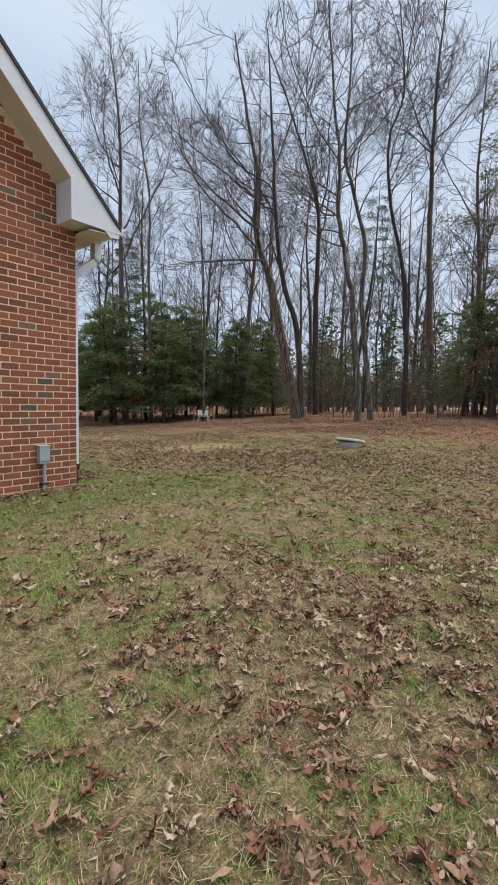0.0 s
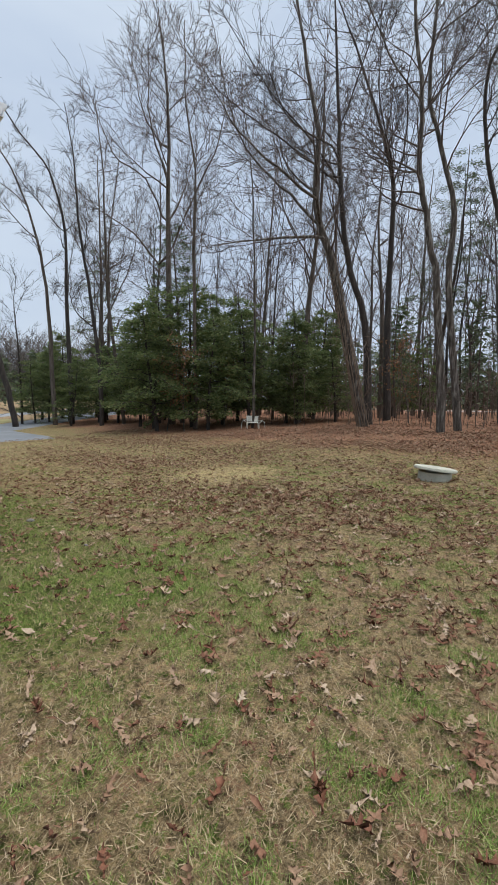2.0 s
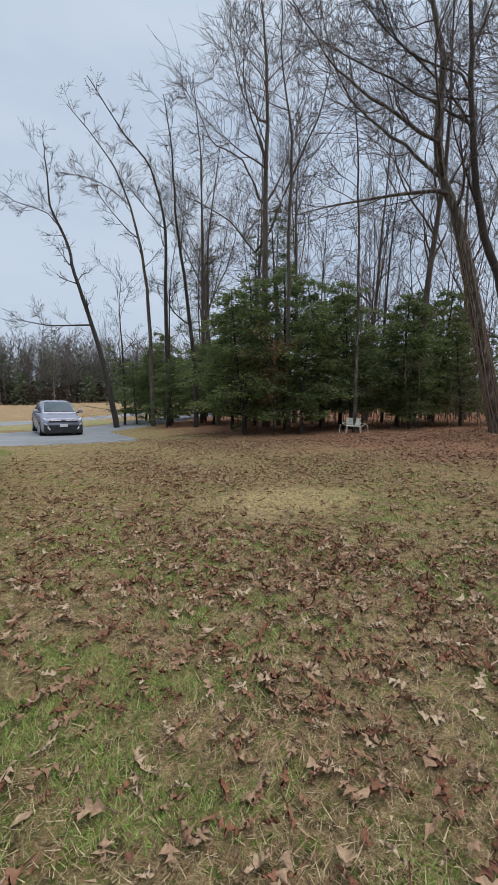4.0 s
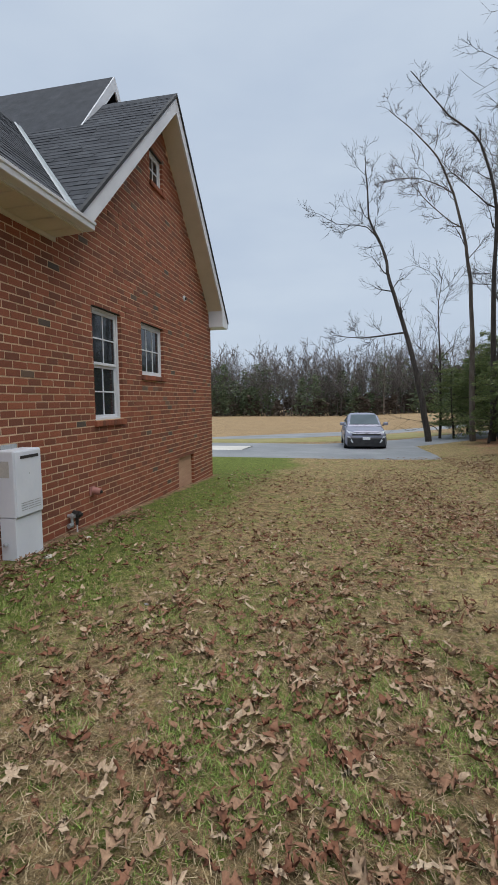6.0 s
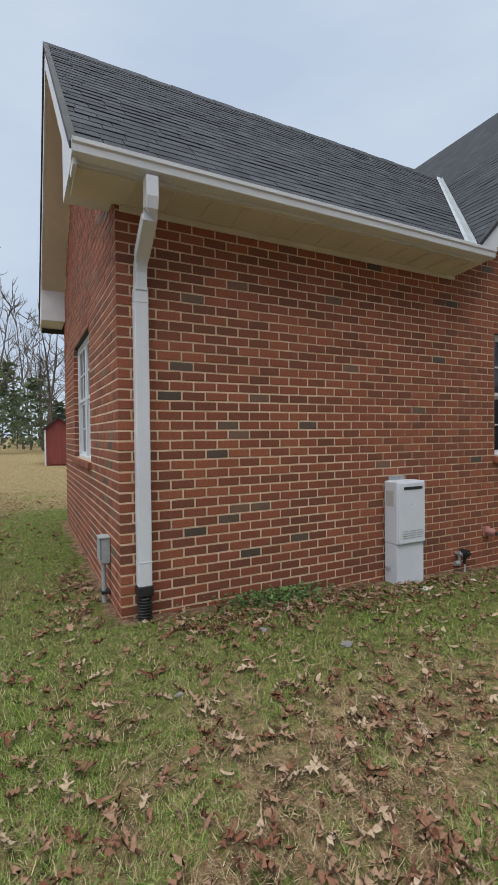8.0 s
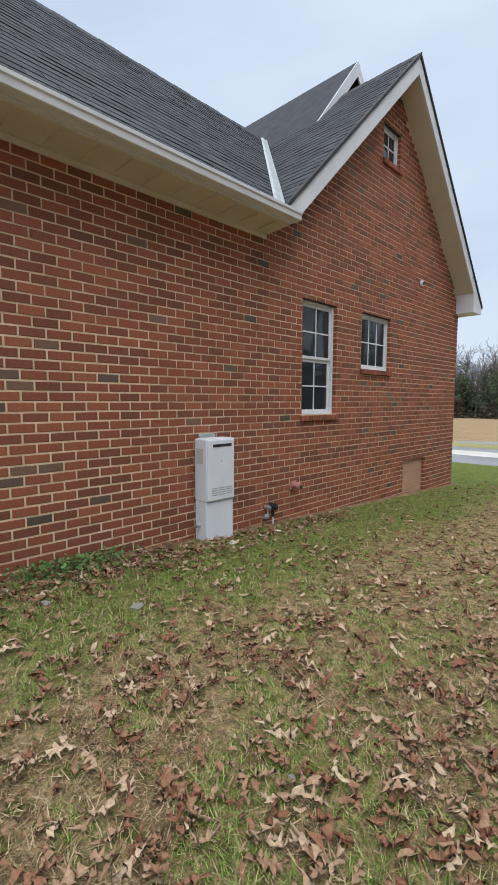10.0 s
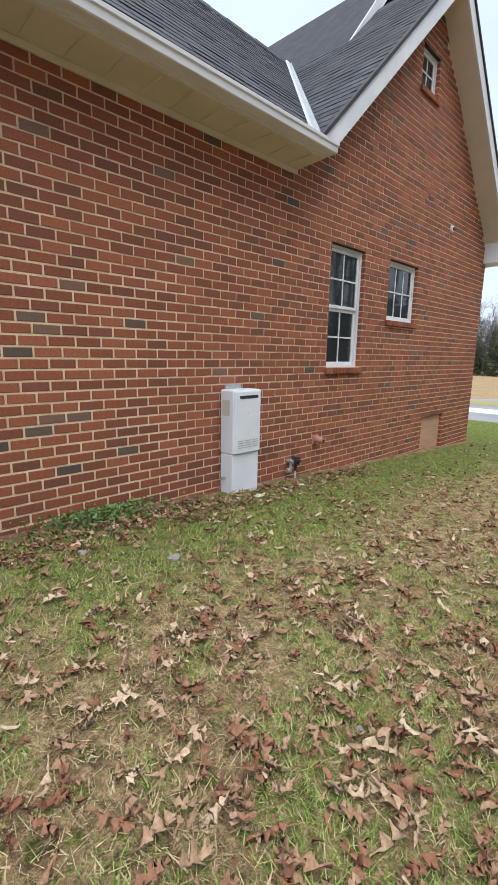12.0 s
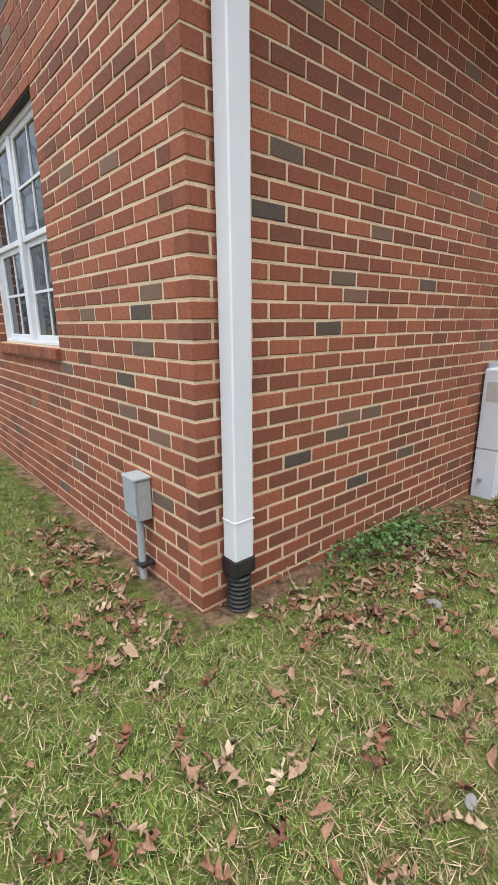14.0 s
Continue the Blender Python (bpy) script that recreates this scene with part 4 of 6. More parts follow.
faucet = tagged(new("spigot"), "black spigot timer on a galvanised gas stub", "spigot")
faucet.matrix_basis = pose(0.0, 3.62, 0.03)
bm = bmesh.new()
add_cyl(bm, (0.0, 0, 0), (0.09, 0, 0), 0.02, 0.02, 12)
add_cyl(bm, (0.05, 0, -0.13), (0.05, 0, 0.03), 0.016, 0.016, 12)
add_cyl(bm, (0.05, -0.07, -0.10), (0.05, 0.0, -0.10), 0.026, 0.026, 12)
part("stub_pipe", bm, M_GALV, faucet, "galvanised pipe fittings")
bm = bmesh.new()
add_cyl(bm, (0.04, 0.05, 0.01), (0.12, 0.05, 0.01), 0.045, 0.04, 16)
add_cyl(bm, (0.12, 0.05, 0.01), (0.15, 0.05, 0.01), 0.025, 0.02, 12)
add_cyl(bm, (0.08, 0.05, -0.11), (0.08, 0.05, -0.03), 0.016, 0.02, 12)
part("timer", bm, M_BLACK, faucet, "black plastic timer")
bm = bmesh.new()
add_cyl(bm, (0.08, 0.05, -0.30), (0.08, 0.05, -0.11), 0.009, 0.009, 8)
part("tube", bm, M_WHITE, faucet, "short white tube")

vent_pipe = tagged(new("wall_vent"), "brick-red plastic vent hood on the brick", "vent hood")
vent_pipe.matrix_basis = pose(0.0, 4.13, 0.22)
bm = add_box(bmesh.new(), 0.0, 0.02, -0.06, 0.06, -0.055, 0.055, 0.006)
part("flange", bm, M_PINKPIPE, vent_pipe)
bm = bmesh.new()
add_cyl(bm, (0.02, 0, 0.005), (0.12, 0.01, -0.01), 0.048, 0.04, 16)
part("hood", bm, M_PINKPIPE, vent_pipe)
bm = bmesh.new()
add_cyl(bm, (0.12, 0.01, -0.01), (0.135, 0.01, -0.012), 0.02, 0.02, 12)
part("opening", bm, M_BLACK, vent_pipe)

light_box = tagged(new("wall_fixture"), "small white round camera fixture on the gable", "wall fixture")
light_box.matrix_basis = pose(0.0, 7.61, 3.29)
bm = bmesh.new()
add_cyl(bm, (0, 0, 0), (0.03, 0, 0), 0.055, 0.05, 20)
part("plate", bm, M_WHITE, light_box)
bm = bmesh.new()
add_cyl(bm, (0.03, 0, 0), (0.06, 0, -0.01), 0.025, 0.02, 14)
part("lens", bm, M_BLACK, light_box)

# ---- trees ----
UP = Vector((0, 0, 1))


def tube_arrays(lines):
    """Rings along many lines of (points, radii, sides), as arrays of verts and four-sided faces."""
    verts, faces, base = [], [], 0
    for pts, radii, sides in lines:
        P = np.array(pts, dtype=float)
        d = np.empty_like(P)
        d[1:-1], d[0], d[-1] = P[2:] - P[:-2], P[1] - P[0], P[-1] - P[-2]
        d /= np.sqrt((d * d).sum(1))[:, None] + 1e-9
        ref = np.where(np.abs(d[:, 2:3]) > 0.9, np.array([[1.0, 0, 0]]), np.array([[0, 0, 1.0]]))
        s = np.cross(d, ref)
        s /= np.sqrt((s * s).sum(1))[:, None] + 1e-9
        u = np.cross(s, d)
        a = np.arange(sides) * (2 * math.pi / sides)
        ring = P[:, None, :] + np.array(radii)[:, None, None] * (np.cos(a)[None, :, None] * s[:, None, :] + np.sin(a)[None, :, None] * u[:, None, :])
        n = len(pts)
        k = np.arange(sides)
        p = base + np.arange(n - 1)[:, None] * sides + k[None, :]
        q = base + np.arange(n - 1)[:, None] * sides + ((k + 1) % sides)[None, :]
        verts.append(ring.reshape(-1, 3))
        faces.append(np.stack([p, q, q + sides, p + sides], 2).reshape(-1, 4))
        base += n * sides
    return np.concatenate(verts), np.concatenate(faces)


def bend(r, direction, degrees):
    d = Vector(direction).normalized()
    side = d.orthogonal().normalized()
    side.rotate(Matrix.Rotation(r.uniform(0, 2 * math.pi), 3, d))
    return (d * math.cos(radians(degrees)) + side * math.sin(radians(degrees))).normalized()


def grow(r, start, direction, length, radius, segs, wander, lift, tip):
    pts, radii, d, p = [tuple(start)], [radius], Vector(direction).normalized(), Vector(start)
    for i in range(segs):
        d = (bend(r, d, wander * r.random()) + UP * lift).normalized()
        p = p + d * (length / segs)
        pts.append(tuple(p))
        radii.append(radius + (tip - radius) * ((i + 1) / segs) ** 0.9)
    return pts, radii


def pick(pts, radii, f):
    x = f * (len(pts) - 1)
    i = min(int(x), len(pts) - 2)
    t = x - i
    p = Vector(pts[i]).lerp(Vector(pts[i + 1]), t)
    return p, (Vector(pts[i + 1]) - Vector(pts[i])).normalized(), radii[i] + (radii[i + 1] - radii[i]) * t


def fast_mesh(name, verts, faces, material, parent=None, label="", mat_index=None, smooth=False):
    me = bpy.data.meshes.new(name)
    nv, nf, k = len(verts), len(faces), faces.shape[1]
    me.vertices.add(nv)
    me.vertices.foreach_set("co", np.ascontiguousarray(verts, dtype=np.float32).ravel())
    me.loops.add(nf * k)
    me.loops.foreach_set("vertex_index", np.ascontiguousarray(faces, dtype=np.int32).ravel())
    me.polygons.add(nf)
    me.polygons.foreach_set("loop_start", np.arange(nf, dtype=np.int32) * k)
    for m in (material if isinstance(material, (list, tuple)) else [material]):
        me.materials.append(m)
    if mat_index is not None:
        me.polygons.foreach_set("material_index", np.asarray(mat_index, dtype=np.int32))
    if smooth:
        me.polygons.foreach_set("use_smooth", np.ones(nf, dtype=bool))
    me.update()
    me.validate()
    ob = new(name, me)
    if parent is not None:
        ob.parent = parent
    if label:
        ob["label"] = label
    return ob


def eased(r, knots, steps, stray):
    """A smooth line through knots, with a little unevenness."""
    k = [Vector(p) for p in knots]
    k = [k[0] * 2 - k[1]] + k + [k[-1] * 2 - k[-2]]
    out = []
    for i in range(1, len(k) - 2):
        for j in range(steps):
            t = j / steps
            a, b, c, d = k[i - 1], k[i], k[i + 1], k[i + 2]
            p = 0.5 * (2 * b + (c - a) * t + (2 * a - 5 * b + 4 * c - d) * t * t + (3 * b - a - 3 * c + d) * t ** 3)
            out.append(tuple(p + Vector((r.gauss(0, stray), r.gauss(0, stray), 0))))
    out.append(tuple(k[-2]))
    return out


def ramify(r, crown, pts, radii, reach, count, start, fine):
    """Branches, side branches and twigs along one stem or limb; each order turns upwards a little."""
    for k in range(count):
        f = start + (0.99 - start) * (k + r.random()) / count
        p, d, rad = pick(pts, radii, f)
        ln = reach * r.uniform(0.6, 1.35) * (1.15 - 0.55 * f)
        q = grow(r, p, bend(r, d, r.uniform(32, 68)), ln, max(0.013, min(0.055, rad * r.uniform(0.3, 0.55))), 6, 24, 0.075, 0.007)
        crown.append((*q, 4))
        for j in range(fine + 2):
            p2, d2, r2 = pick(*q, r.uniform(0.2, 0.98))
            ln2 = ln * r.uniform(0.3, 0.7)
            q2 = grow(r, p2, bend(r, d2, r.uniform(25, 60)), ln2, max(0.0085, r2 * 0.6), 4, 24, 0.07, 0.005)
            crown.append((*q2, 3))
            for m in range(4):
                p3, d3, r3 = pick(*q2, r.uniform(0.15, 1.0))
                crown.append((*grow(r, p3, bend(r, d3, r.uniform(22, 52)), ln2 * r.uniform(0.3, 0.7), 0.0065, 2, 22, 0.08, 0.004), 3))


def bare_tree(x, y, seed, radius, bark, label, stem, boughs=(), facing=-51, group="", first=0.3, branches=14, reach=3.2, fine=6):
    """A leafless tree. stem: (out, up) knots from the foot; boughs: the main limbs as (turn, knots); out runs level towards the
    compass angle facing + turn."""
    r = random.Random(seed)

    def at(turn, knots, sway):
        a = radians(facing + turn)
        return [(o * math.cos(a) + (r.uniform(-sway, sway) if i else 0.0), o * math.sin(a) + (r.uniform(-sway, sway) if i else 0.0), u) for i, (o, u) in enumerate(knots)]

    t = empty("tree", x, y, gz(x, y))
    top = stem[-1][1]
    pts = eased(r, [(0, 0, -0.2)] + at(0, stem, 0.12)[0:], 4, 0.018)
    radii = [max(0.012, radius * (1 - 0.88 * max(0.0, p[2]) / top)) for p in pts]
    radii[0], radii[1] = radius * 1.5, radius * 1.25
    trunk, crown = [(pts, radii, 10)], []
    ramify(r, crown, pts, radii, reach, branches + 4, first, fine)
    for turn, knots in boughs:
        q = eased(r, at(turn, knots, 0.15), 4, 0.03)
        near = min(range(len(pts)), key=lambda i: (Vector(pts[i]) - Vector(q[0])).length)
        q[0] = pts[near]
        r0 = min(0.085, radii[near] * 0.48)
        rads = [r0 + (0.012 - r0) * i / (len(q) - 1) for i in range(len(q))]
        trunk.append((q, rads, 7))
        ramify(r, crown, q, rads, reach * 0.8, 10, 0.18, fine)
    fast_mesh("trunk", *tube_arrays(trunk), bark, t, smooth=True)
    fast_mesh("crown", *tube_arrays(crown), M_TWIG if bark is not M_BARKDARK else bark, t, "leafless branches and twigs", smooth=True)
    tagged(t, label, "tree", group)
    return t, trunk


def leaf_cards(rs, centres, axes, long, wide, flat=0.0):
    """Small bent leaves: one folded four-cornered face each. flat: how far they turn their faces up. All arguments are arrays."""
    n = len(centres)
    side = np.cross(axes, rs.normal(size=(n, 3)) * (1 - flat) + np.array([0, 0, 1.0]) * flat)
    side /= np.linalg.norm(side, axis=1)[:, None] + 1e-9
    up = np.cross(side, axes)
    a = centres
    b = centres + axes * long[:, None]
    m = centres + axes * (long * 0.5)[:, None]
    l = m + side * wide[:, None] + up * (wide * 0.35)[:, None]
    q = m - side * wide[:, None] + up * (wide * 0.35)[:, None]
    verts = np.stack([a, l, b, q], 1).reshape(-1, 3)
    faces = np.arange(n)[:, None] * 4 + np.array([[0, 1, 2, 3]])
    return verts, faces


def evergreen(x, y, seed, height, width, kind="holly"):
    """A broadleaf evergreen of the understorey or a pine: tiers of flat, drooping sprays on thin limbs, with gaps between."""
    r = random.Random(seed)
    rs = np.random.RandomState(seed)
    pine = kind == "pine"
    t = empty("evergreen_tree", x, y, gz(x, y))
    pts, radii = grow(r, (0, 0, -0.1), (r.uniform(-0.07, 0.07), r.uniform(-0.07, 0.07), 1), height, 0.04 + 0.010 * height, 9, 6, 0.05, 0.015)
    lines, c, ax = [(pts, radii, 7)], [], []
    low, count = (0.36, 40) if pine else (0.13, 48)
    for k in range(count):
        f = low + (0.985 - low) * (k + 0.8 * r.random()) / count
        p, d, rad = pick(pts, radii, f)
        g = (f - low) / (1 - low)
        shape = (1.0 - 0.80 * g ** 1.6) * (0.72 + 0.28 * min(1, g * 5))
        ln = width * shape * r.uniform(0.45, 1.35)
        a = k * 2.4 + r.uniform(-0.5, 0.5)
        q = grow(r, p, (math.cos(a), math.sin(a), r.uniform(0.15, 0.55)), ln, max(0.010, rad * 0.32), 6, 12, -0.085, 0.006)
        lines.append((*q, 4))
        Q = np.array(q[0])
        per = int((230 if pine else 260) * (0.35 + 0.65 * shape))
        u = 1 - rs.rand(per) ** 1.3 * 0.82
        x_ = u * (len(Q) - 1)
        i = np.minimum(x_.astype(int), len(Q) - 2)
        along = Q[i] + (Q[i + 1] - Q[i]) * (x_ - i)[:, None]
        side = np.array([-math.sin(a), math.cos(a), 0.0])
        fan = rs.normal(size=per) * ln * 0.22 * (1.15 - 0.55 * u)
        tuft = np.round(rs.rand(per) * 7)
        sag = -0.10 * np.abs(fan) + 0.05 * np.sin(tuft * 2.1 + k)
        c.append(along + side[None, :] * fan[:, None] + np.stack([rs.normal(size=per) * 0.05, rs.normal(size=per) * 0.05, sag + rs.normal(size=per) * 0.055], 1))
        out = np.array([math.cos(a), math.sin(a), -0.15])[None, :] + side[None, :] * (np.sign(fan) * 0.7)[:, None] + rs.normal(size=(per, 3)) * np.array([0.5, 0.5, 0.30])
        ax.append(out / np.linalg.norm(out, axis=1)[:, None])
        for j in range(4):
            p2, d2, r2 = pick(*q, r.uniform(0.3, 0.95))
            lines.append((*grow(r, p2, bend(r, d2, 42), ln * r.uniform(0.2, 0.36), 0.007, 3, 14, -0.03, 0.004), 3))
    fast_mesh("trunk", *tube_arrays(lines), M_BARK if pine else M_BARKDARK, t, smooth=True)
    c, ax = np.concatenate(c), np.concatenate(ax)
    long = rs.uniform(0.07, 0.15, len(c)) * (1.5 if pine else 1.0)
    wide = long * (0.10 if pine else 0.27)
    v, f = leaf_cards(rs, c, ax, long, wide, 0.55)
    fast_mesh("crown", v, f, M_LEAF_PINE if pine else M_LEAF_GREEN, t)
    return tagged(t, "long-needled green pine with open layered branches" if pine else "dark green holly tree of the wood's understorey", "tree", "evergreens at the wood's edge")


# the trees that stand out along the wood's edge
vine_host, host_lines = bare_tree(14.4, 5.9, 21, 0.21, M_BARKPALE, "tall leaning tree with a pale vine-wrapped trunk", [(0, 0), (-0.6, 3.0), (-1.4, 5.9), (-2.0, 7.9), (-2.2, 10.7), (-2.7, 12.8), (-3.2, 16)],
    [(0, [(-1.2, 6.4), (-2.8, 8.1), (-4.2, 9.5), (-5.2, 11.0), (-5.9, 13.7)]), (28, [(-1.9, 7.6), (-3.8, 8.5), (-5.2, 9.4), (-6.3, 10.8)]), (28, [(-1.8, 6.7), (-4.2, 6.3), (-6.1, 5.8)]), (150, [(1.9, 8.6), (3.6, 10.2), (4.6, 12.8)])], first=0.45, branches=8, fine=5)
bare_tree(15.4, 6.3, 22, 0.165, M_BARKDARK, "tall dark tree with long arching limbs", [(0, 0), (-0.5, 4.0), (-1.0, 6.6), (-1.6, 9.4), (-1.8, 12.1), (-2.3, 17)],
    [(0, [(-1.6, 9.2), (-3.3, 10.5), (-5.0, 11.7), (-6.4, 12.9), (-7.9, 14.8)]), (0, [(-1.3, 8.3), (-2.3, 10.1), (-4.5, 12.7), (-6.5, 15.9)]), (0, [(-1.7, 11.0), (-0.6, 14.6), (0.4, 17.9)]), (30, [(-1.6, 9.9), (-3.9, 10.6), (-4.8, 12.0)])], first=0.5, branches=8, fine=5)
bare_tree(18.3, 7.2, 23, 0.18, M_BARKDARK, "dark forked hardwood standing in the wood", [(0, 0), (-0.2, 5), (-0.4, 9.6), (-0.7, 11.7), (-2.0, 15.2), (-3.2, 18.2)], [(0, [(-0.4, 9.9), (0.2, 12.0), (0.1, 15.3), (0.8, 18.8)]), (60, [(-0.5, 10.4), (-2.4, 12.4), (-3.4, 15.5)])], first=0.45)
bare_tree(13.2, 2.3, 24, 0.135, M_BARKPALE, "slender grey tree with a forked leafless crown", [(0, 0), (-0.4, 4.3), (-0.7, 6.0), (-1.1, 7.6), (-1.1, 9.4), (-1.5, 12.1), (-1.9, 15.5)], [(0, [(-1.1, 9.3), (-2.1, 10.8), (-3.3, 13.2), (-3.9, 15.5)]), (0, [(-1.0, 7.6), (-1.9, 7.6), (-2.7, 8.3)])], group="paired trees", first=0.45, branches=13)
bare_tree(13.9, 2.1, 25, 0.125, M_BARKPALE, "slender grey tree with a leafless crown", [(0, 0), (-0.5, 4.4), (-0.7, 6.5), (-1.2, 8.7), (-1.4, 10.0), (-1.5, 12.9), (-1.6, 16)], [(0, [(-1.4, 9.8), (-0.3, 10.8), (0.5, 12.4), (1.1, 14.4)]), (90, [(-1.4, 11), (-2.4, 13), (-2.8, 15)])], group="paired trees", first=0.5, branches=12)
bare_tree(17.2, 2.0, 26, 0.13, M_BARKDARK, "dark slender tree with a crooked stem", [(0, 0), (-0.4, 5.6), (-1.1, 8.9), (-1.3, 11.5), (-1.0, 13.6), (-1.3, 17)], [(0, [(-1.2, 10.4), (-1.1, 11.7), (-0.3, 14.2)])], first=0.45, branches=12)
bare_tree(19.5, 1.6, 27, 0.19, M_BARK, "tall grey hardwood with an upswept crown", [(0, 0), (-0.5, 7.7), (-0.8, 12.1), (-0.6, 15.3), (-0.5, 19)], [(0, [(-0.8, 12.1), (-1.9, 14.1), (-2.6, 16.5)]), (0, [(-0.8, 12.2), (0.3, 13.5), (1.2, 14.4)])], first=0.5, branches=13)
bare_tree(11.25, 12.2, 28, 0.10, M_BARK, "straight leafless tree among hollies", [(0, 0), (-0.2, 7.0), (-0.3, 10.6), (-0.6, 13.1), (-0.8, 16.3)], first=0.4, reach=2.4)
bare_tree(12.4, 15.9, 29, 0.20, M_BARK, "broad leafless tree with boughs rising above the hollies", [(0, 0), (-0.3, 8.4), (-0.4, 13.3), (-0.5, 16.5), (-0.8, 19.6)],
    [(0, [(-0.3, 7.4), (-2.0, 9.4), (-4.2, 10.8)]), (0, [(-0.3, 9.6), (-1.4, 12.0), (-3.0, 13.2), (-4.4, 16.1)]), (0, [(-0.3, 8.2), (0.9, 11.0), (2.2, 13.5), (2.4, 16.1)]), (0, [(-0.4, 13.0), (-1.6, 15.1), (-2.3, 17.7)]), (80, [(-0.3, 10), (1.6, 12.4), (2.6, 15)]), (80, [(-0.3, 11), (-1.8, 13.4), (-2.6, 16)])], first=0.5, branches=14)
bare_tree(12.5, 9.95, 30, 0.065, M_BARKPALE, "thin pale sapling behind the garden chair", [(0, 0), (-0.1, 4.4), (-0.1, 8.0), (-0.5, 11.4), (-1.1, 13.7)], first=0.4, branches=10, reach=1.8, fine=4)
bare_tree(7.3, 23.9, 31, 0.17, M_BARKDARK, "dark tree leaning out over the drive", [(0, 0), (-0.5, 2.9), (-1.3, 5.7), (-2.1, 8.3), (-2.6, 10.3), (-3.3, 11.9), (-3.6, 14.0), (-3.7, 15)], [(0, [(-2.6, 10.2), (-3.6, 11.5), (-5.1, 12.0), (-6.4, 12.8)]), (0, [(-1.4, 5.7), (-3.7, 5.6), (-5.4, 5.9)])], facing=-23, first=0.4, branches=11, reach=1.6, fine=5)
bare_tree(8.2, 26.0, 32, 0.08, M_BARKDARK, "small dark tree at the drive's edge", [(0, 0), (0, 4), (-0.2, 7), (-0.1, 9)], facing=-23, first=0.25, branches=10, reach=2.4, fine=5)
bare_tree(9.2, 23.2, 33, 0.14, M_BARK, "tall leafless tree curving out towards the drive", [(0, 0), (-0.3, 6.6), (-0.9, 10.3), (-1.8, 13.4), (-3.2, 15.3), (-4.5, 16.9)], [(0, [(-0.9, 10.2), (-2.5, 12.0), (-3.3, 13.1)]), (0, [(-1.4, 12.2), (-3.2, 13.3), (-4.8, 13.4)])], facing=-23, first=0.4, branches=10, reach=1.5, fine=5)
bare_tree(9.9, 22.5, 34, 0.15, M_BARKDARK, "tall crooked leafless tree", [(0, 0), (-0.2, 6.7), (-0.3, 10.7), (-1.1, 13.7), (-2.5, 15.4), (-4.2, 18)], [(0, [(-0.3, 10.5), (-1.6, 12.1), (-2.8, 13.4)])], facing=-23, first=0.45, branches=10, reach=1.5, fine=5)
bare_tree(10.4, 19.7, 35, 0.13, M_BARKDARK, "tall leafless tree with a dark bent trunk", [(0, 0), (-0.1, 3.3), (-0.7, 7.7), (-1.0, 10.8), (-1.3, 13.7), (-1.7, 16)], [(0, [(-0.2, 5.0), (-1.2, 6.0), (-1.6, 7.2)])], facing=-23, first=0.45, branches=11, reach=1.7, fine=5)
bare_tree(11.6, 19.4, 36, 0.11, M_BARK, "straight leafless tree in the wood", [(0, 0), (-0.7, 6.0), (-1.0, 9.4), (-1.2, 13.9), (-1.4, 17)], facing=-23, first=0.4, branches=13, reach=2.2, fine=5)

# hardwoods deeper in the wood, of a few shapes
shapes = []
for i, (rad, stem, boughs) in enumerate([(0.15, [(0, 0), (0.2, 6), (0.1, 12), (0.5, 18)], [(0, [(0.2, 8), (1.4, 11), (2.2, 15)]), (190, [(-0.2, 9), (1.2, 12), (2.4, 14.5)])]),
                                         (0.11, [(0, 0), (-0.3, 6), (-0.2, 11), (-0.5, 16)], []), (0.18, [(0, 0), (0.1, 7), (0.4, 12), (0.3, 19)], [(40, [(0.2, 7), (1.6, 10), (2.6, 14)]), (160, [(-0.2, 8.5), (1.5, 11.5), (2.2, 16)]), (270, [(0, 10), (1.5, 13), (2.5, 15)])]),
                                         (0.09, [(0, 0), (0.4, 5), (0.5, 10), (0.3, 14)], [])]):
    shapes.append(bare_tree(30 + 3 * i, 16 - 6 * i, 60 + i, rad, (M_BARK, M_BARKDARK)[i % 2], "tall leafless hardwood tree standing in the wood", stem, boughs, group="trees of the wood", first=0.38, branches=14, reach=2.8, fine=5)[0])
stands = [(21.5, 9.5), (23.5, 4.2), (22.4, 13.0), (17.2, 13.4), (19.0, 16.5), (26.0, 8.0), (24.5, -1.5), (21.0, -3.4), (26.5, -6.0), (19.5, -8.5), (15.6, 10.2), (17.5, 19.5), (14.5, 21.5), (16.4, 24.6), (13.2, 25.4), (20.5, 22.5),
          (15.0, 17.4), (28.0, 2.0), (29.0, 11.5), (24.5, 17.0), (11.9, 22.6), (18.5, 27.5), (22.0, 29.5), (14.8, 28.5), (18.6, -0.6), (16.4, -5.6), (31.0, 6.4), (10.9, 25.5)]
for i, (x, y) in enumerate(stands):
    k = 0.86 + 0.07 * (i * 5 % 5)
    copy_thing(shapes[i % 4], pose(x, y, gz(x, y), 2.5 * (i % 3 - 1), 2.5 * (i * 2 % 3 - 1), 73 * i) @ Matrix.Diagonal((k, k, k, 1)))

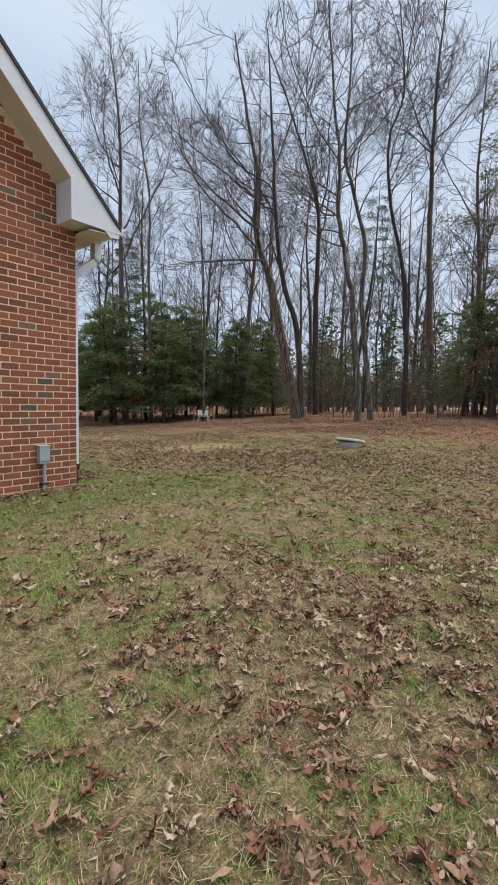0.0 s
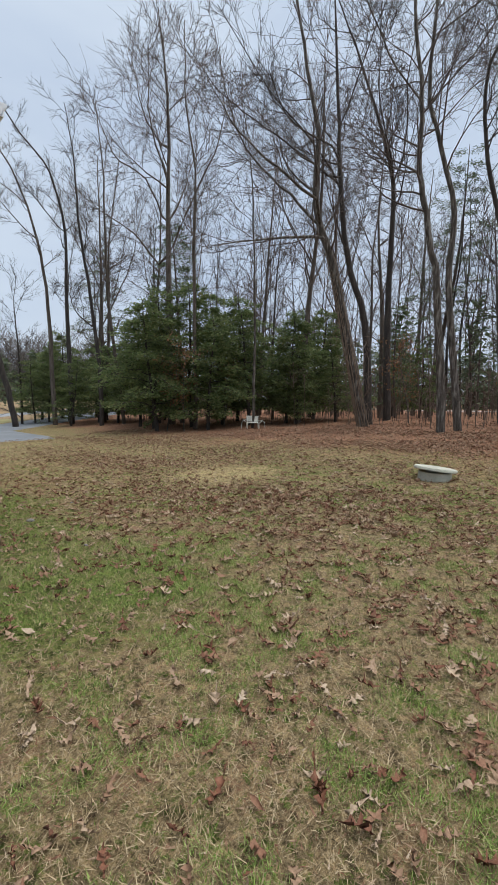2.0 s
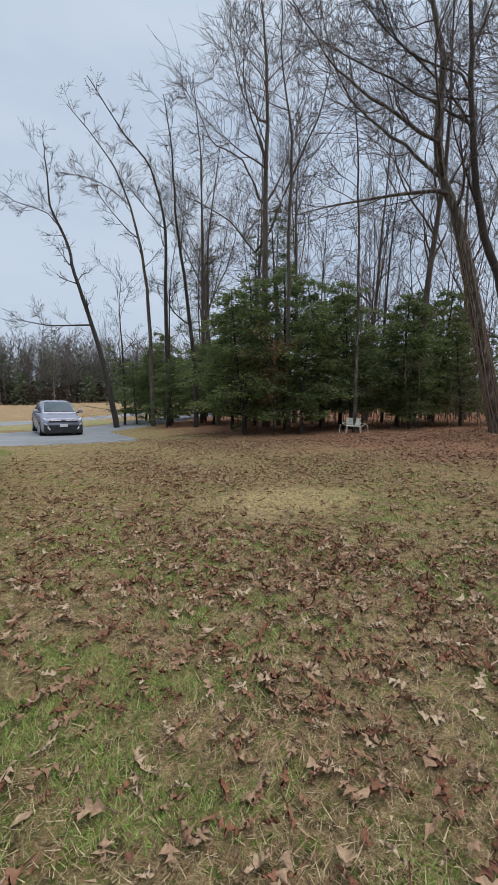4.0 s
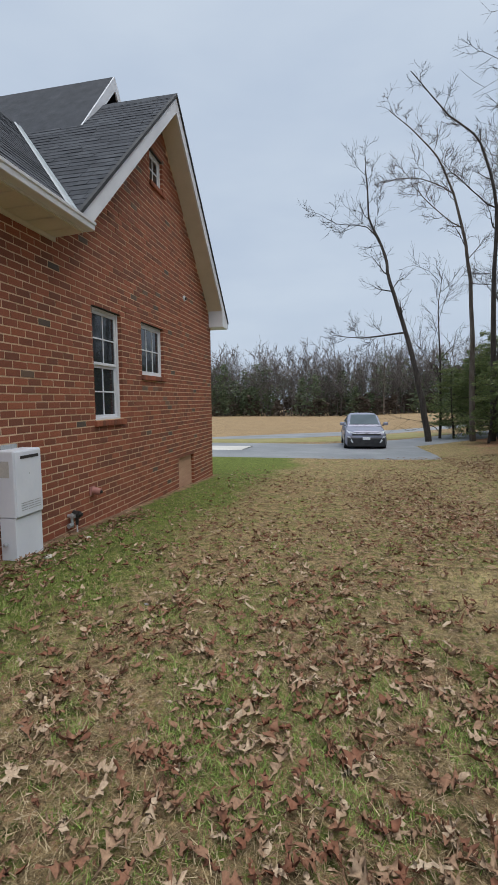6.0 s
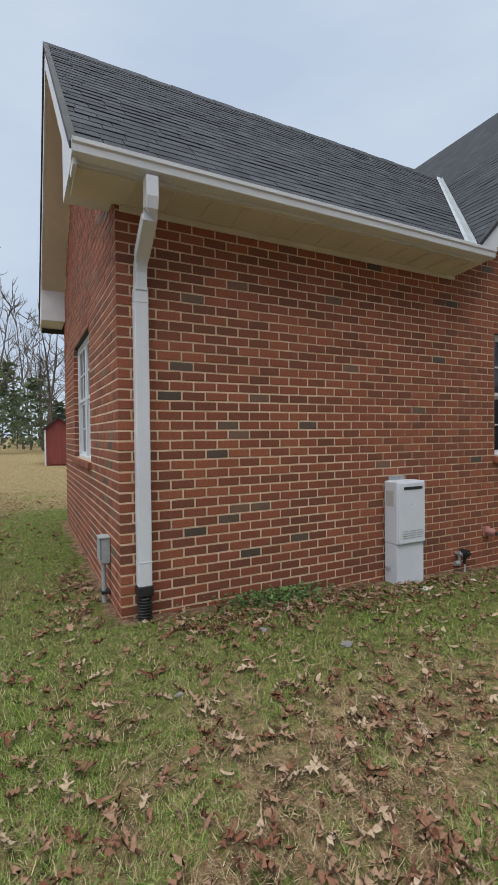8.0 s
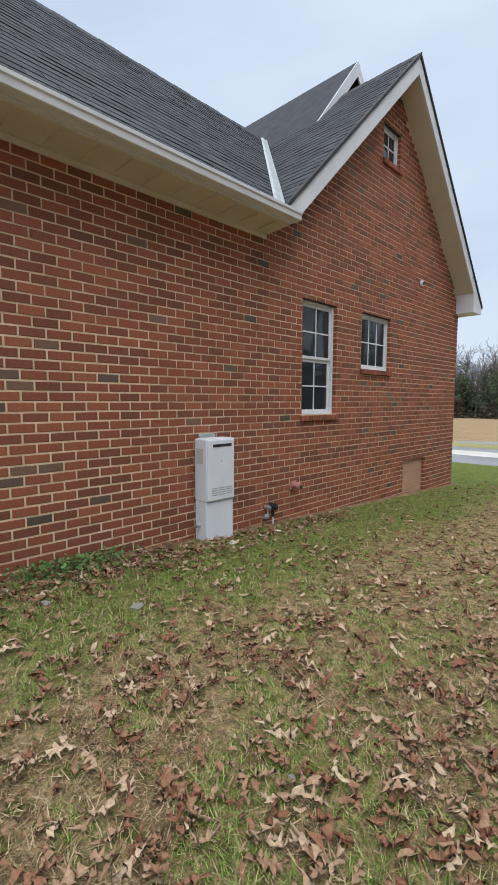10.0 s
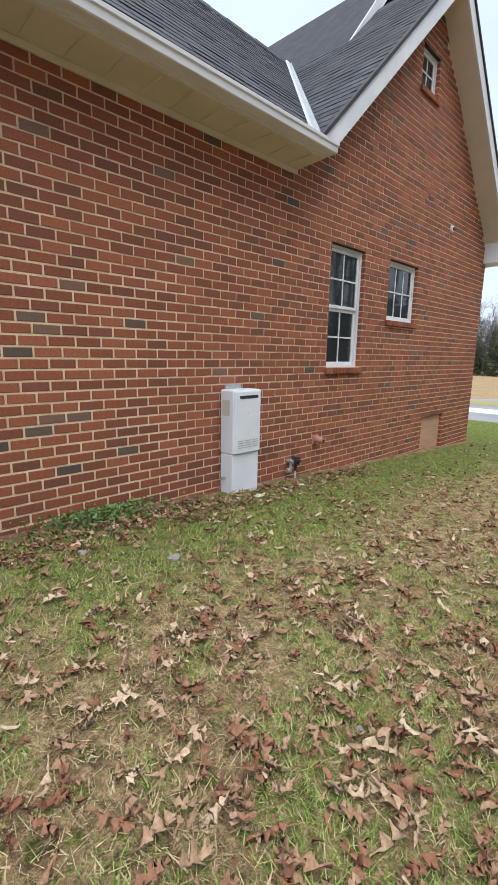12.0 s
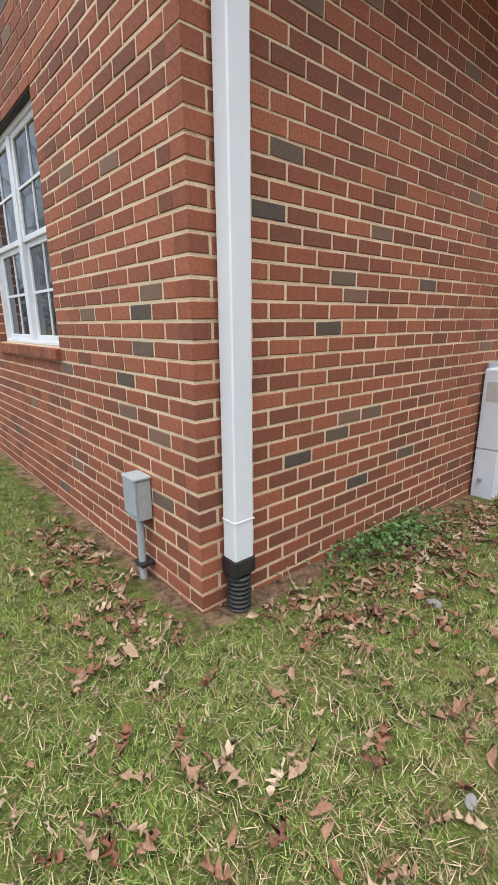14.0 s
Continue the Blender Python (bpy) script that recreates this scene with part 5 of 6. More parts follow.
hollies = [(9.9, 13.2, 5.6, 2.2), (10.6, 14.6, 6.4, 2.5), (11.2, 11.3, 4.6, 1.9), (11.9, 13.4, 6.6, 2.4), (13.6, 11.4, 5.4, 2.1), (13.4, 13.0, 6.2, 2.3), (11.0, 16.6, 5.6, 2.2), (12.6, 17.4, 6.4, 2.5),
           (15.0, 10.4, 4.8, 2.0), (16.6, 11.0, 5.2, 2.1), (16.6, 8.8, 4.2, 1.8), (15.2, 14.0, 6.6, 2.5), (18.4, 11.6, 5.8, 2.3), (14.2, 19.4, 5.8, 2.2), (11.8, 20.6, 4.6, 1.9), (12.6, 23.6, 5.0, 2.0), (10.6, 24.0, 3.8, 1.7),
           (19.8, -0.6, 5.4, 2.1), (17.4, -0.4, 5.0, 2.0), (18.6, -2.6, 6.4, 2.4), (17.0, -4.2, 6.8, 2.5), (22.6, 0.6, 6.0, 2.3), (20.6, -6.4, 7.0, 2.6), (23.0, -3.8, 7.0, 2.6), (9.4, 21.4, 3.6, 1.6), (8.8, 25.4, 4.2, 1.8), (10.2, 28.4, 5.0, 2.0), (20.6, 13.6, 6.0, 2.4),
           (21.8, 7.4, 3.6, 1.7), (24.6, 10.6, 5.0, 2.1), (14.6, 9.4, 3.4, 1.5), (16.4, 16.8, 6.4, 2.5), (13.4, 27.0, 5.4, 2.2), (9.7, 25.6, 4.8, 1.9), (11.4, 28.0, 5.6, 2.2), (11.3, 22.0, 5.0, 2.0)]
base_hollies = []
for i, (x, y, h, w) in enumerate(hollies):
    if i < 6:
        base_hollies.append((evergreen(x, y, 200 + i, h, w), h))
    else:
        ob, h0 = base_hollies[i % 6]
        k = h / h0
        copy_thing(ob, pose(x, y, gz(x, y), 0, 0, 40 + 67 * i) @ Matrix.Diagonal((k, k, k * (0.94 + 0.03 * (i % 5)), 1)))
for i, (x, y, h, w) in enumerate([(17.8, -1.4, 14, 2.7), (16.6, -6.2, 16, 2.8), (26, 9, 15, 2.6), (15.4, 31, 13, 2.6), (13.4, 16.4, 10.5, 2.0)]):
    evergreen(x, y, 240 + i, h, w, "pine")

# vine stems on the leaning tree
r = random.Random(61)
host_pts, host_rad = host_lines[0][:2]
lines = []
for k in range(16):
    a0, turn = r.uniform(0, 6.28), r.uniform(-1.5, 1.5)
    pts = []
    for i in range(16):
        p, d, rad = pick(host_pts, host_rad, 0.05 + i * r.uniform(0.024, 0.028))
        a = a0 + turn * i / 15 + r.uniform(-0.15, 0.15)
        pts.append((p.x + (rad + 0.02) * math.cos(a), p.y + (rad + 0.02) * math.sin(a), p.z))
    lines.append((pts, [0.024 - 0.001 * i for i in range(16)], 5))
    for i in range(3, 16):
        q = grow(r, pts[i], bend(r, Vector((math.cos(a0), math.sin(a0), -0.1)), 40), r.uniform(0.3, 1.1), 0.008, 4, 28, -0.04, 0.004)
        lines.append((*q, 3))
fast_mesh("vine", *tube_arrays(lines), M_VINE, vine_host, "bare brown vine stems clinging to the trunk", smooth=True)

# dead leaves still hanging on young beeches
r = random.Random(77)
rs = np.random.RandomState(77)
for (x, y) in ((10.4, 11.9), (10.2, 12.9), (12.6, 12.0), (16.2, -1.0), (16.0, 0.2), (16.6, 5.2)):
    t = empty("beech_sapling", x, y, gz(x, y))
    lines, tips = [], []
    pts, radii = grow(r, (0, 0, -0.1), (0.05, 0, 1), 3.6, 0.03, 8, 8, 0.05, 0.006)
    lines.append((pts, radii, 5))
    for k in range(18):
        p, d, rad = pick(pts, radii, 0.3 + 0.67 * k / 18)
        q = grow(r, p, bend(r, d, 65), r.uniform(0.5, 1.4), 0.009, 4, 14, 0.02, 0.004)
        lines.append((*q, 3))
        tips += q[0][1:]
    fast_mesh("trunk", *tube_arrays(lines), M_BARKPALE, t, smooth=True)
    tips = np.array(tips)
    c = tips[rs.randint(0, len(tips), 420)] + rs.normal(scale=0.12, size=(420, 3))
    ax = rs.normal(size=c.shape)
    ax[:, 2] -= 0.5
    ax /= np.linalg.norm(ax, axis=1)[:, None]
    v, f = leaf_cards(rs, c, ax, rs.uniform(0.08, 0.12, len(c)), rs.uniform(0.022, 0.035, len(c)))
    fast_mesh("leaves", v, f, M_LEAF_BROWN, t, "withered brown leaves")
    tagged(t, "beech sapling with withered brown leaves", "sapling", "beech saplings")


# woods further off, nobody could count their stems
def thicket(name, places, seed, tall, label, material, sprays=16, radius=0.10, sides=4, twig=0.012):
    rr = random.Random(seed)
    lines = []
    for x, y in places:
        z = gz(x, y)
        h = rr.uniform(*tall)
        pts, radii = grow(rr, (x, y, z - 0.2), (rr.uniform(-0.1, 0.1), rr.uniform(-0.1, 0.1), 1), h, radius * rr.uniform(0.5, 1.4), 6, 6, 0.03, 0.012)
        lines.append((pts, radii, sides))
        for k in range(sprays):
            f = rr.uniform(0.3, 1.0)
            p, d, rad = pick(pts, radii, f)
            ln = h * rr.uniform(0.12, 0.32) * (1.2 - 0.6 * f)
            q = grow(rr, p, bend(rr, d, rr.uniform(25, 62)), ln, twig * 2.2, 3, 20, 0.08, twig * 0.6)
            lines.append((*q, 3))
            for j in range(3):
                p2, d2, r2 = pick(*q, rr.uniform(0.3, 1.0))
                lines.append((*grow(rr, p2, bend(rr, d2, 40), ln * 0.5, twig, 2, 18, 0.06, twig * 0.5), 3))
    ob = fast_mesh(name, *tube_arrays(lines), material, smooth=True)
    return tagged(ob, label, "woods", kind="stuff")


rr = random.Random(5)
deep = []
while len(deep) < 230:
    x, y = rr.uniform(22, 62), rr.uniform(-26, 60)
    if y < 62 - 0.6 * x and not (y > 22 + 0.62 * (x - 5) - 5 and x < 40) and abs(x - (44 + 0.1 * y)) > 4:
        deep.append((x, y))
thicket("distant_wood", deep, 6, (9, 17), "grey leafless trees deep in the wood", M_TWIG, 12, 0.09, twig=0.014)
brush = []
while len(brush) < 900:
    x, y = rr.uniform(9, 34), rr.uniform(-12, 27)
    if x > 13.8 + 0.02 * y - (0.24 * max(0, y - 7)) and not (y > 20 + 0.62 * (x - 5) - 3):
        brush.append((x, y))
thicket("undergrowth", brush, 8, (0.5, 3.6), "thin grey saplings and brush under the trees", M_BRUSH, 5, 0.014, 3, 0.007)
line = [(rr.uniform(-75, 75), 112 + 40 * rr.random() ** 1.5) for _ in range(1100)]
thicket("far_tree_line", line, 9, (10, 18), "grey leafless tree line beyond the field", M_FARTWIG, 13, 0.10, 3, 0.034)
back = [(rr.uniform(-90, -34), rr.uniform(-40, 60)) for _ in range(200)]
thicket("rear_wood", back, 10, (12, 20), "grey leafless wood behind the house", M_BARK, 10, 0.13, twig=0.03)


def green_mass(name, places, seed, tall, label, leaf=0.32, per=420, material=M_LEAF_PINE):
    rs = np.random.RandomState(seed)
    vs, fs, n = [], [], 0
    for x, y in places:
        h = rs.uniform(*tall)
        f = rs.rand(per) ** 0.8
        rad = h * 0.34 * (1.05 - f) ** 0.7 * np.sqrt(rs.rand(per)) * (0.7 + 0.6 * rs.rand(per))
        a = rs.rand(per) * 2 * math.pi
        tier = 0.05 * h * np.sin(f * 26 + a)
        c = np.stack([x + rad * np.cos(a), y + rad * np.sin(a), gz(x, y) + 0.4 + f * h + tier * 0.4], 1)
        ax = rs.normal(size=(per, 3)) * np.array([1, 1, 0.4])
        ax /= np.linalg.norm(ax, axis=1)[:, None]
        v, fc = leaf_cards(rs, c, ax, rs.uniform(0.6, 1.3, per) * leaf, rs.uniform(0.15, 0.3, per) * leaf, 0.4)
        vs.append(v)
        fs.append(fc + n)
        n += len(v)
    ob = fast_mesh(name, np.concatenate(vs), np.concatenate(fs), material)
    return tagged(ob, label, "woods", kind="stuff")


green_mass("far_evergreens", [(rr.uniform(-75, 75), rr.uniform(108, 140)) for _ in range(230)], 12, (4, 13), "dark evergreens along the far tree line", 0.9, 240)
green_mass("far_brush", [(-78 + 0.6 * i, 109 + rr.uniform(0, 16)) for i in range(260)], 17, (2.5, 5), "grey-brown brush along the foot of the far wood", 1.0, 90, M_BRUSHLEAF)
edge_brush = [(12.5 + 0.28 * i, 21.5 + 0.20 * i + rr.uniform(-3, 1.0)) for i in range(90)] + [(rr.uniform(30, 42), rr.uniform(-24, 26)) for _ in range(130)]
green_mass("wood_brush", edge_brush, 18, (1.2, 2.4), "brown brush closing the wood behind the trunks", 0.22, 260, M_BRUSHLEAF)
green_mass("rear_evergreens", [(rr.uniform(-75, -36), rr.uniform(-25, 40)) for _ in range(50)], 13, (4, 9), "dark evergreens in the wood behind the house", 0.7, 320)
fringe = [(40 + 9 * math.sin(i * 1.7) + 0.1 * i, -30 + i * 0.75) for i in range(110)]
green_mass("wood_backdrop_evergreens", [p for p in fringe if p[1] < 24 + 0.62 * (p[0] - 5)], 15, (2.0, 5), "dim evergreens far back in the wood", 0.4, 300)
green_mass("wood_evergreens", [p for p in deep if p[0] < 50 and p[1] > 3][:46], 14, (3, 6.5), "dark green hollies deep in the wood", 0.34, 420)
green_mass("drive_evergreens", [(13 + 3.6 * i + rr.uniform(-1.5, 1.5), 46 + 4.2 * i + rr.uniform(-3, 3)) for i in range(16)], 16, (4, 8), "green cedars along the far side of the drive", 0.5, 420)
evergreen(11.5, 108, 250, 15, 3.6, "pine")

# ---- things out on the lawn ----
def loft(sections, seg_close=True):
    """A skin through closed rings of points."""
    b = bmesh.new()
    rings = [[b.verts.new(p) for p in s] for s in sections]
    n = len(rings[0])
    for r0, r1 in zip(rings, rings[1:]):
        for k in range(n):
            b.faces.new((r0[k], r0[(k + 1) % n], r1[(k + 1) % n], r1[k]))
    b.faces.new(rings[0][::-1])
    b.faces.new(rings[-1])
    return b


M_CARPAINT = surface("silver_lilac_car_paint", [(0.3, (0.30, 0.31, 0.39)), (0.7, (0.36, 0.37, 0.45))], 3, 200, 0.08, 0.25, metal=0.45, bump=0)
M_CARBLACK = surface("black_car_trim", [(0.4, (0.012, 0.012, 0.014)), (0.6, (0.03, 0.03, 0.032))], 5, 60, 0.1, 0.45)
M_CARGLASS = glass_material("car_glass", (0.10, 0.13, 0.15))
M_LAMP = surface("clear_headlight", [(0.4, (0.45, 0.48, 0.52)), (0.6, (0.62, 0.65, 0.68))], 8, 40, 0.1, 0.12, bump=0)
M_TYRE = surface("tyre_rubber", [(0.4, (0.012, 0.012, 0.012)), (0.6, (0.028, 0.028, 0.028))], 9, 60, 0.2, 0.85)
M_PLATE = surface("licence_plate", [(0.4, (0.62, 0.64, 0.66)), (0.6, (0.72, 0.74, 0.76))], 9, 60, 0.1, 0.4, bump=0)

car = tagged(new("car"), "silver compact crossover car parked on the driveway", "car")
car.matrix_basis = pose(3.95, 19.2, gz(3.95, 21) + 0.05, 0, 0, 3)


def car_ring(y, zb, zt, wb, wm, wt):
    zm = zb + (zt - zb) * 0.45
    half = [(wb, zb), (wb + (wm - wb) * 0.7, zb + (zm - zb) * 0.35), (wm, zm), (wm - (wm - wt) * 0.35, zm + (zt - zm) * 0.6), (wt, zt - 0.02), (wt * 0.6, zt)]
    return [(x, y, z) for x, z in half] + [(-x, y, z) for x, z in half[::-1]]


body = part("body", loft([car_ring(0.0, 0.30, 0.72, 0.55, 0.68, 0.52), car_ring(0.06, 0.22, 0.80, 0.74, 0.80, 0.66), car_ring(0.28, 0.19, 0.88, 0.82, 0.88, 0.72), car_ring(0.65, 0.19, 0.96, 0.85, 0.90, 0.74), car_ring(1.15, 0.19, 1.03, 0.85, 0.90, 0.76),
                         car_ring(2.0, 0.19, 1.06, 0.84, 0.89, 0.78), car_ring(3.2, 0.19, 1.10, 0.85, 0.90, 0.78), car_ring(3.9, 0.20, 1.08, 0.84, 0.90, 0.74), car_ring(4.25, 0.28, 1.02, 0.74, 0.84, 0.66), car_ring(4.36, 0.38, 0.92, 0.60, 0.72, 0.58)]), M_CARPAINT, car, smooth=True)
part("cabin", loft([car_ring(1.05, 0.98, 1.04, 0.74, 0.74, 0.70), car_ring(1.45, 1.0, 1.30, 0.76, 0.74, 0.63), car_ring(1.85, 1.0, 1.52, 0.77, 0.73, 0.56), car_ring(2.5, 1.0, 1.56, 0.77, 0.72, 0.55), car_ring(3.3, 1.0, 1.50, 0.76, 0.70, 0.52), car_ring(4.0, 1.0, 1.16, 0.72, 0.66, 0.50)]), M_CARPAINT, car, smooth=True)
wind = [(-0.66, 1.12, 1.065), (0.66, 1.12, 1.065), (0.54, 1.80, 1.475), (-0.54, 1.80, 1.475)]
link_mesh("windscreen", [(x, y - 0.035, z + 0.02) for x, y, z in wind] + [(x, y - 0.02, z) for x, y, z in wind], BOX_FACES, M_CARGLASS, car, "glossy windscreen")
part("wiper", box(-0.5, 0.45, 1.05, 1.07, 1.075, 1.09), M_CARBLACK, car)
for s in (-1, 1):
    side = [(s * 0.765, 1.35, 1.09), (s * 0.765, 3.6, 1.12), (s * 0.62, 3.2, 1.42), (s * 0.60, 1.9, 1.43)]
    link_mesh("side_window", [(x, y, z) for x, y, z in side] + [(x + s * 0.012, y, z) for x, y, z in side], BOX_FACES, M_CARGLASS, car)
    mirror = part("wing_mirror", add_box(bmesh.new(), s * 0.97 - 0.10, s * 0.97 + 0.10, 1.28, 1.40, 1.02, 1.17, 0.04, 2), M_CARPAINT, car)
    part("mirror_foot", add_box(bmesh.new(), s * 0.85 - 0.06, s * 0.85 + 0.06, 1.32, 1.38, 1.0, 1.05, 0.01), M_CARBLACK, mirror)
    lamp = [(s * 0.32, -0.005, 0.70), (s * 0.72, 0.10, 0.735), (s * 0.84, 0.40, 0.86), (s * 0.62, 0.09, 0.80)]
    link_mesh("headlight", [(x, y - 0.035, z) for x, y, z in lamp] + [(x, y + 0.05, z) for x, y, z in lamp], BOX_FACES, M_LAMP, car, "swept-back clear headlight")
    part("fog_lamp", add_box(bmesh.new(), s * 0.66 - 0.09, s * 0.66 + 0.09, 0.0, 0.05, 0.40, 0.50, 0.015), M_CARBLACK, car)
    fang = [(s * 0.54, -0.05, 0.34), (s * 0.60, -0.05, 0.34), (s * 0.80, 0.0, 0.62), (s * 0.70, -0.02, 0.62)]
    link_mesh("bumper_blade", [(x, y - 0.01, z) for x, y, z in fang] + [(x, y + 0.05, z) for x, y, z in fang], BOX_FACES, M_LAMP, car, "pale bumper accent")
    for yy in (0.78, 3.42):
        bm = bmesh.new()
        add_cyl(bm, (s * 0.70, yy, 0.33), (s * 0.905, yy, 0.33), 0.33, 0.33, 26)
        wheel = part("wheel", bm, M_TYRE, car, smooth=False)
        bm = bmesh.new()
        add_cyl(bm, (s * 0.88, yy, 0.33), (s * 0.915, yy, 0.33), 0.22, 0.20, 22)
        part("rim", bm, M_GALV, wheel)
part("grille", add_box(bmesh.new(), -0.60, 0.60, -0.035, 0.06, 0.66, 0.73, 0.012), M_CARBLACK, car, "thin dark upper grille")
part("lower_grille", add_box(bmesh.new(), -0.80, 0.80, -0.04, 0.16, 0.17, 0.56, 0.04, 2), M_CARBLACK, car, "wide dark lower grille")
part("badge", add_box(bmesh.new(), -0.09, 0.09, -0.04, -0.02, 0.66, 0.75, 0.02), M_CARBLACK, car)
part("number_plate", add_box(bmesh.new(), -0.16, 0.16, -0.062, -0.041, 0.46, 0.58, 0.006), M_PLATE, car, "pale licence plate")
part("splitter", add_box(bmesh.new(), -0.72, 0.72, -0.01, 0.12, 0.17, 0.22, 0.02), M_CARBLACK, car)
part("bonnet_line", add_box(bmesh.new(), -0.55, 0.55, 0.02, 0.035, 0.775, 0.785), M_CARBLACK, car)

M_CHAIRWHITE = surface("weathered_white_paint", [(0.3, (0.50, 0.50, 0.42)), (0.6, (0.68, 0.68, 0.62))], 9, 70, 0.25, 0.6, bump=0.2)
chair = tagged(new("garden_chair"), "weathered white slatted garden chair under the trees", "chair")
chair.matrix_basis = pose(12.3, 9.75, gz(12.3, 9.75), 0, 0, -38) @ Matrix.Diagonal((0.88, 0.85, 0.60, 1))


def tube_part(name, pts, r_, mat, parent, label=""):
    v, f = tube_arrays([(pts, [r_] * len(pts), 8)])
    return fast_mesh(name, v, f, mat, parent, label, smooth=True)


for s in (-1, 1):
    tube_part("leg", [(s * 0.27, -0.26, 0.0), (s * 0.26, -0.25, 0.40)], 0.022, M_CHAIRWHITE, chair)
    tube_part("leg", [(s * 0.29, 0.30, 0.0), (s * 0.25, 0.22, 0.40), (s * 0.25, 0.30, 0.78)], 0.022, M_CHAIRWHITE, chair)
    tube_part("armrest", [(s * 0.27, -0.25, 0.40), (s * 0.42, -0.25, 0.56), (s * 0.43, 0.0, 0.58), (s * 0.40, 0.2, 0.56), (s * 0.26, 0.27, 0.56)], 0.016, M_CHAIRWHITE, chair)
    tube_part("skid", [(s * 0.43, -0.24, 0.56), (s * 0.52, -0.26, 0.48), (s * 0.55, -0.26, 0.0)], 0.014, M_CHAIRWHITE, chair)
for k in range(7):
    part("slat", add_box(bmesh.new(), -0.27, 0.27, -0.26 + k * 0.075, -0.20 + k * 0.075, 0.40, 0.418, 0.004), M_CHAIRWHITE, chair)
for k in range(6):
    b = add_box(bmesh.new(), -0.28, 0.28, 0.0, 0.018, 0.0, 0.055, 0.004)
    ob = part("slat", b, M_CHAIRWHITE, chair)
    ob.matrix_basis = pose(0, 0.235 + k * 0.012, 0.46 + k * 0.06, -10)
part("back_rail", add_box(bmesh.new(), -0.31, 0.31, 0.29, 0.33, 0.80, 0.85, 0.012), M_CHAIRWHITE, chair)

lid = tagged(new("septic_riser"), "round pale concrete lid on a low riser in the leaves", "concrete lid")
lid.matrix_basis = pose(6.8, -0.5, gz(6.8, -0.5), 0, 0, 0)
bm = bmesh.new()
add_cyl(bm, (0, 0, -0.15), (0, 0, 0.13), 0.27, 0.26, 32)
part("riser", bm, M_CONCLID, lid, "dark concrete riser")
bm = bmesh.new()
add_cyl(bm, (0, 0, 0.0), (0, 0, 0.045), 0.345, 0.335, 40)
bmesh.ops.bevel(bm, geom=[e for e in bm.edges if len(e.link_faces) == 2 and any(len(f.verts) > 6 for f in e.link_faces)], offset=0.012, segments=2, affect="EDGES")
disc = part("lid", bm, M_CONCLID, lid, "tilted pale concrete disc")
disc.matrix_basis = pose(0, 0, 0.15, 2, 5, 0)

M_SHEDRED = surface("barn_red_boards", [(0.3, (0.16, 0.035, 0.030)), (0.7, (0.22, 0.05, 0.04))], 1, 30, 0.2, 0.8, stretch=(6, 6, 0.6))
shed = tagged(new("shed"), "small barn-red garden shed with a grey gable roof", "shed")
shed.matrix_basis = pose(-21.4, 1.05, gz(-21.4, 1.05), 0, 0, -3)
bm = add_prism(bmesh.new(), [(-0.62, 0.0), (0.62, 0.0), (0.62, 1.75), (0, 2.3), (-0.62, 1.75)], "x", -1.4, 1.4)
part("walls", bm, M_SHEDRED, shed)
for s in (-1, 1):
    part("roof", add_prism(bmesh.new(), [(0, 2.37), (s * 0.74, 1.71), (s * 0.74, 1.65), (0, 2.31)], "x", -1.55, 1.55), M_SHINGLE, shed)
    part("corner_board", box(1.401, 1.42, s * 0.59 - 0.035, s * 0.59 + 0.035, 0.0, 1.72), M_WHITE, shed)
part("door", box(1.402, 1.43, -0.4, 0.4, 0.08, 1.68), M_SHEDRED, shed)

# stones and weeds by the wall
rr = random.Random(19)
M_STONE = surface("grey_stone", [(0.3, (0.17, 0.165, 0.16)), (0.7, (0.27, 0.262, 0.255))], 12, 80, 0.3, 0.9, bump=0.4)
M_PALESTONE = surface("pale_stone", [(0.3, (0.50, 0.48, 0.42)), (0.7, (0.66, 0.64, 0.58))], 12, 80, 0.3, 0.9, bump=0.4)
for x, y, size, mat, lab in ((0.38, 2.72, 0.04, M_PALESTONE, "small pale stone lying near the water heater"), (1.05, 1.25, 0.038, M_STONE, "grey stone chip half sunk in the lawn"), (0.62, 0.85, 0.032, M_STONE, "grey stone chip half sunk in the lawn"),
                             (1.75, 1.9, 0.016, M_STONE, "grey stone chip half sunk in the lawn"), (2.6, 0.9, 0.016, M_STONE, "grey stone chip half sunk in the lawn"), (0.35, 3.45, 0.03, M_PALESTONE, "small pale stone at the foot of the wall"), (1.15, 0.05, 0.02, M_STONE, "grey stone chip half sunk in the lawn")):
    bm = bmesh.new()
    bmesh.ops.create_icosphere(bm, subdivisions=2, radius=size)
    for v in bm.verts:
        v.co = Vector((v.co.x * 1.25, v.co.y * 0.9, v.co.z * 0.55)) * (1 + 0.28 * noise.noise(v.co * 30 + Vector((x, y, 0))))
    ob = tagged(part("stone", bm, mat), lab, "stone", "stones on the lawn")
    ob.matrix_basis = pose(x, y, gz(x, y) + size * 0.18, 0, 0, rr.uniform(0, 360))

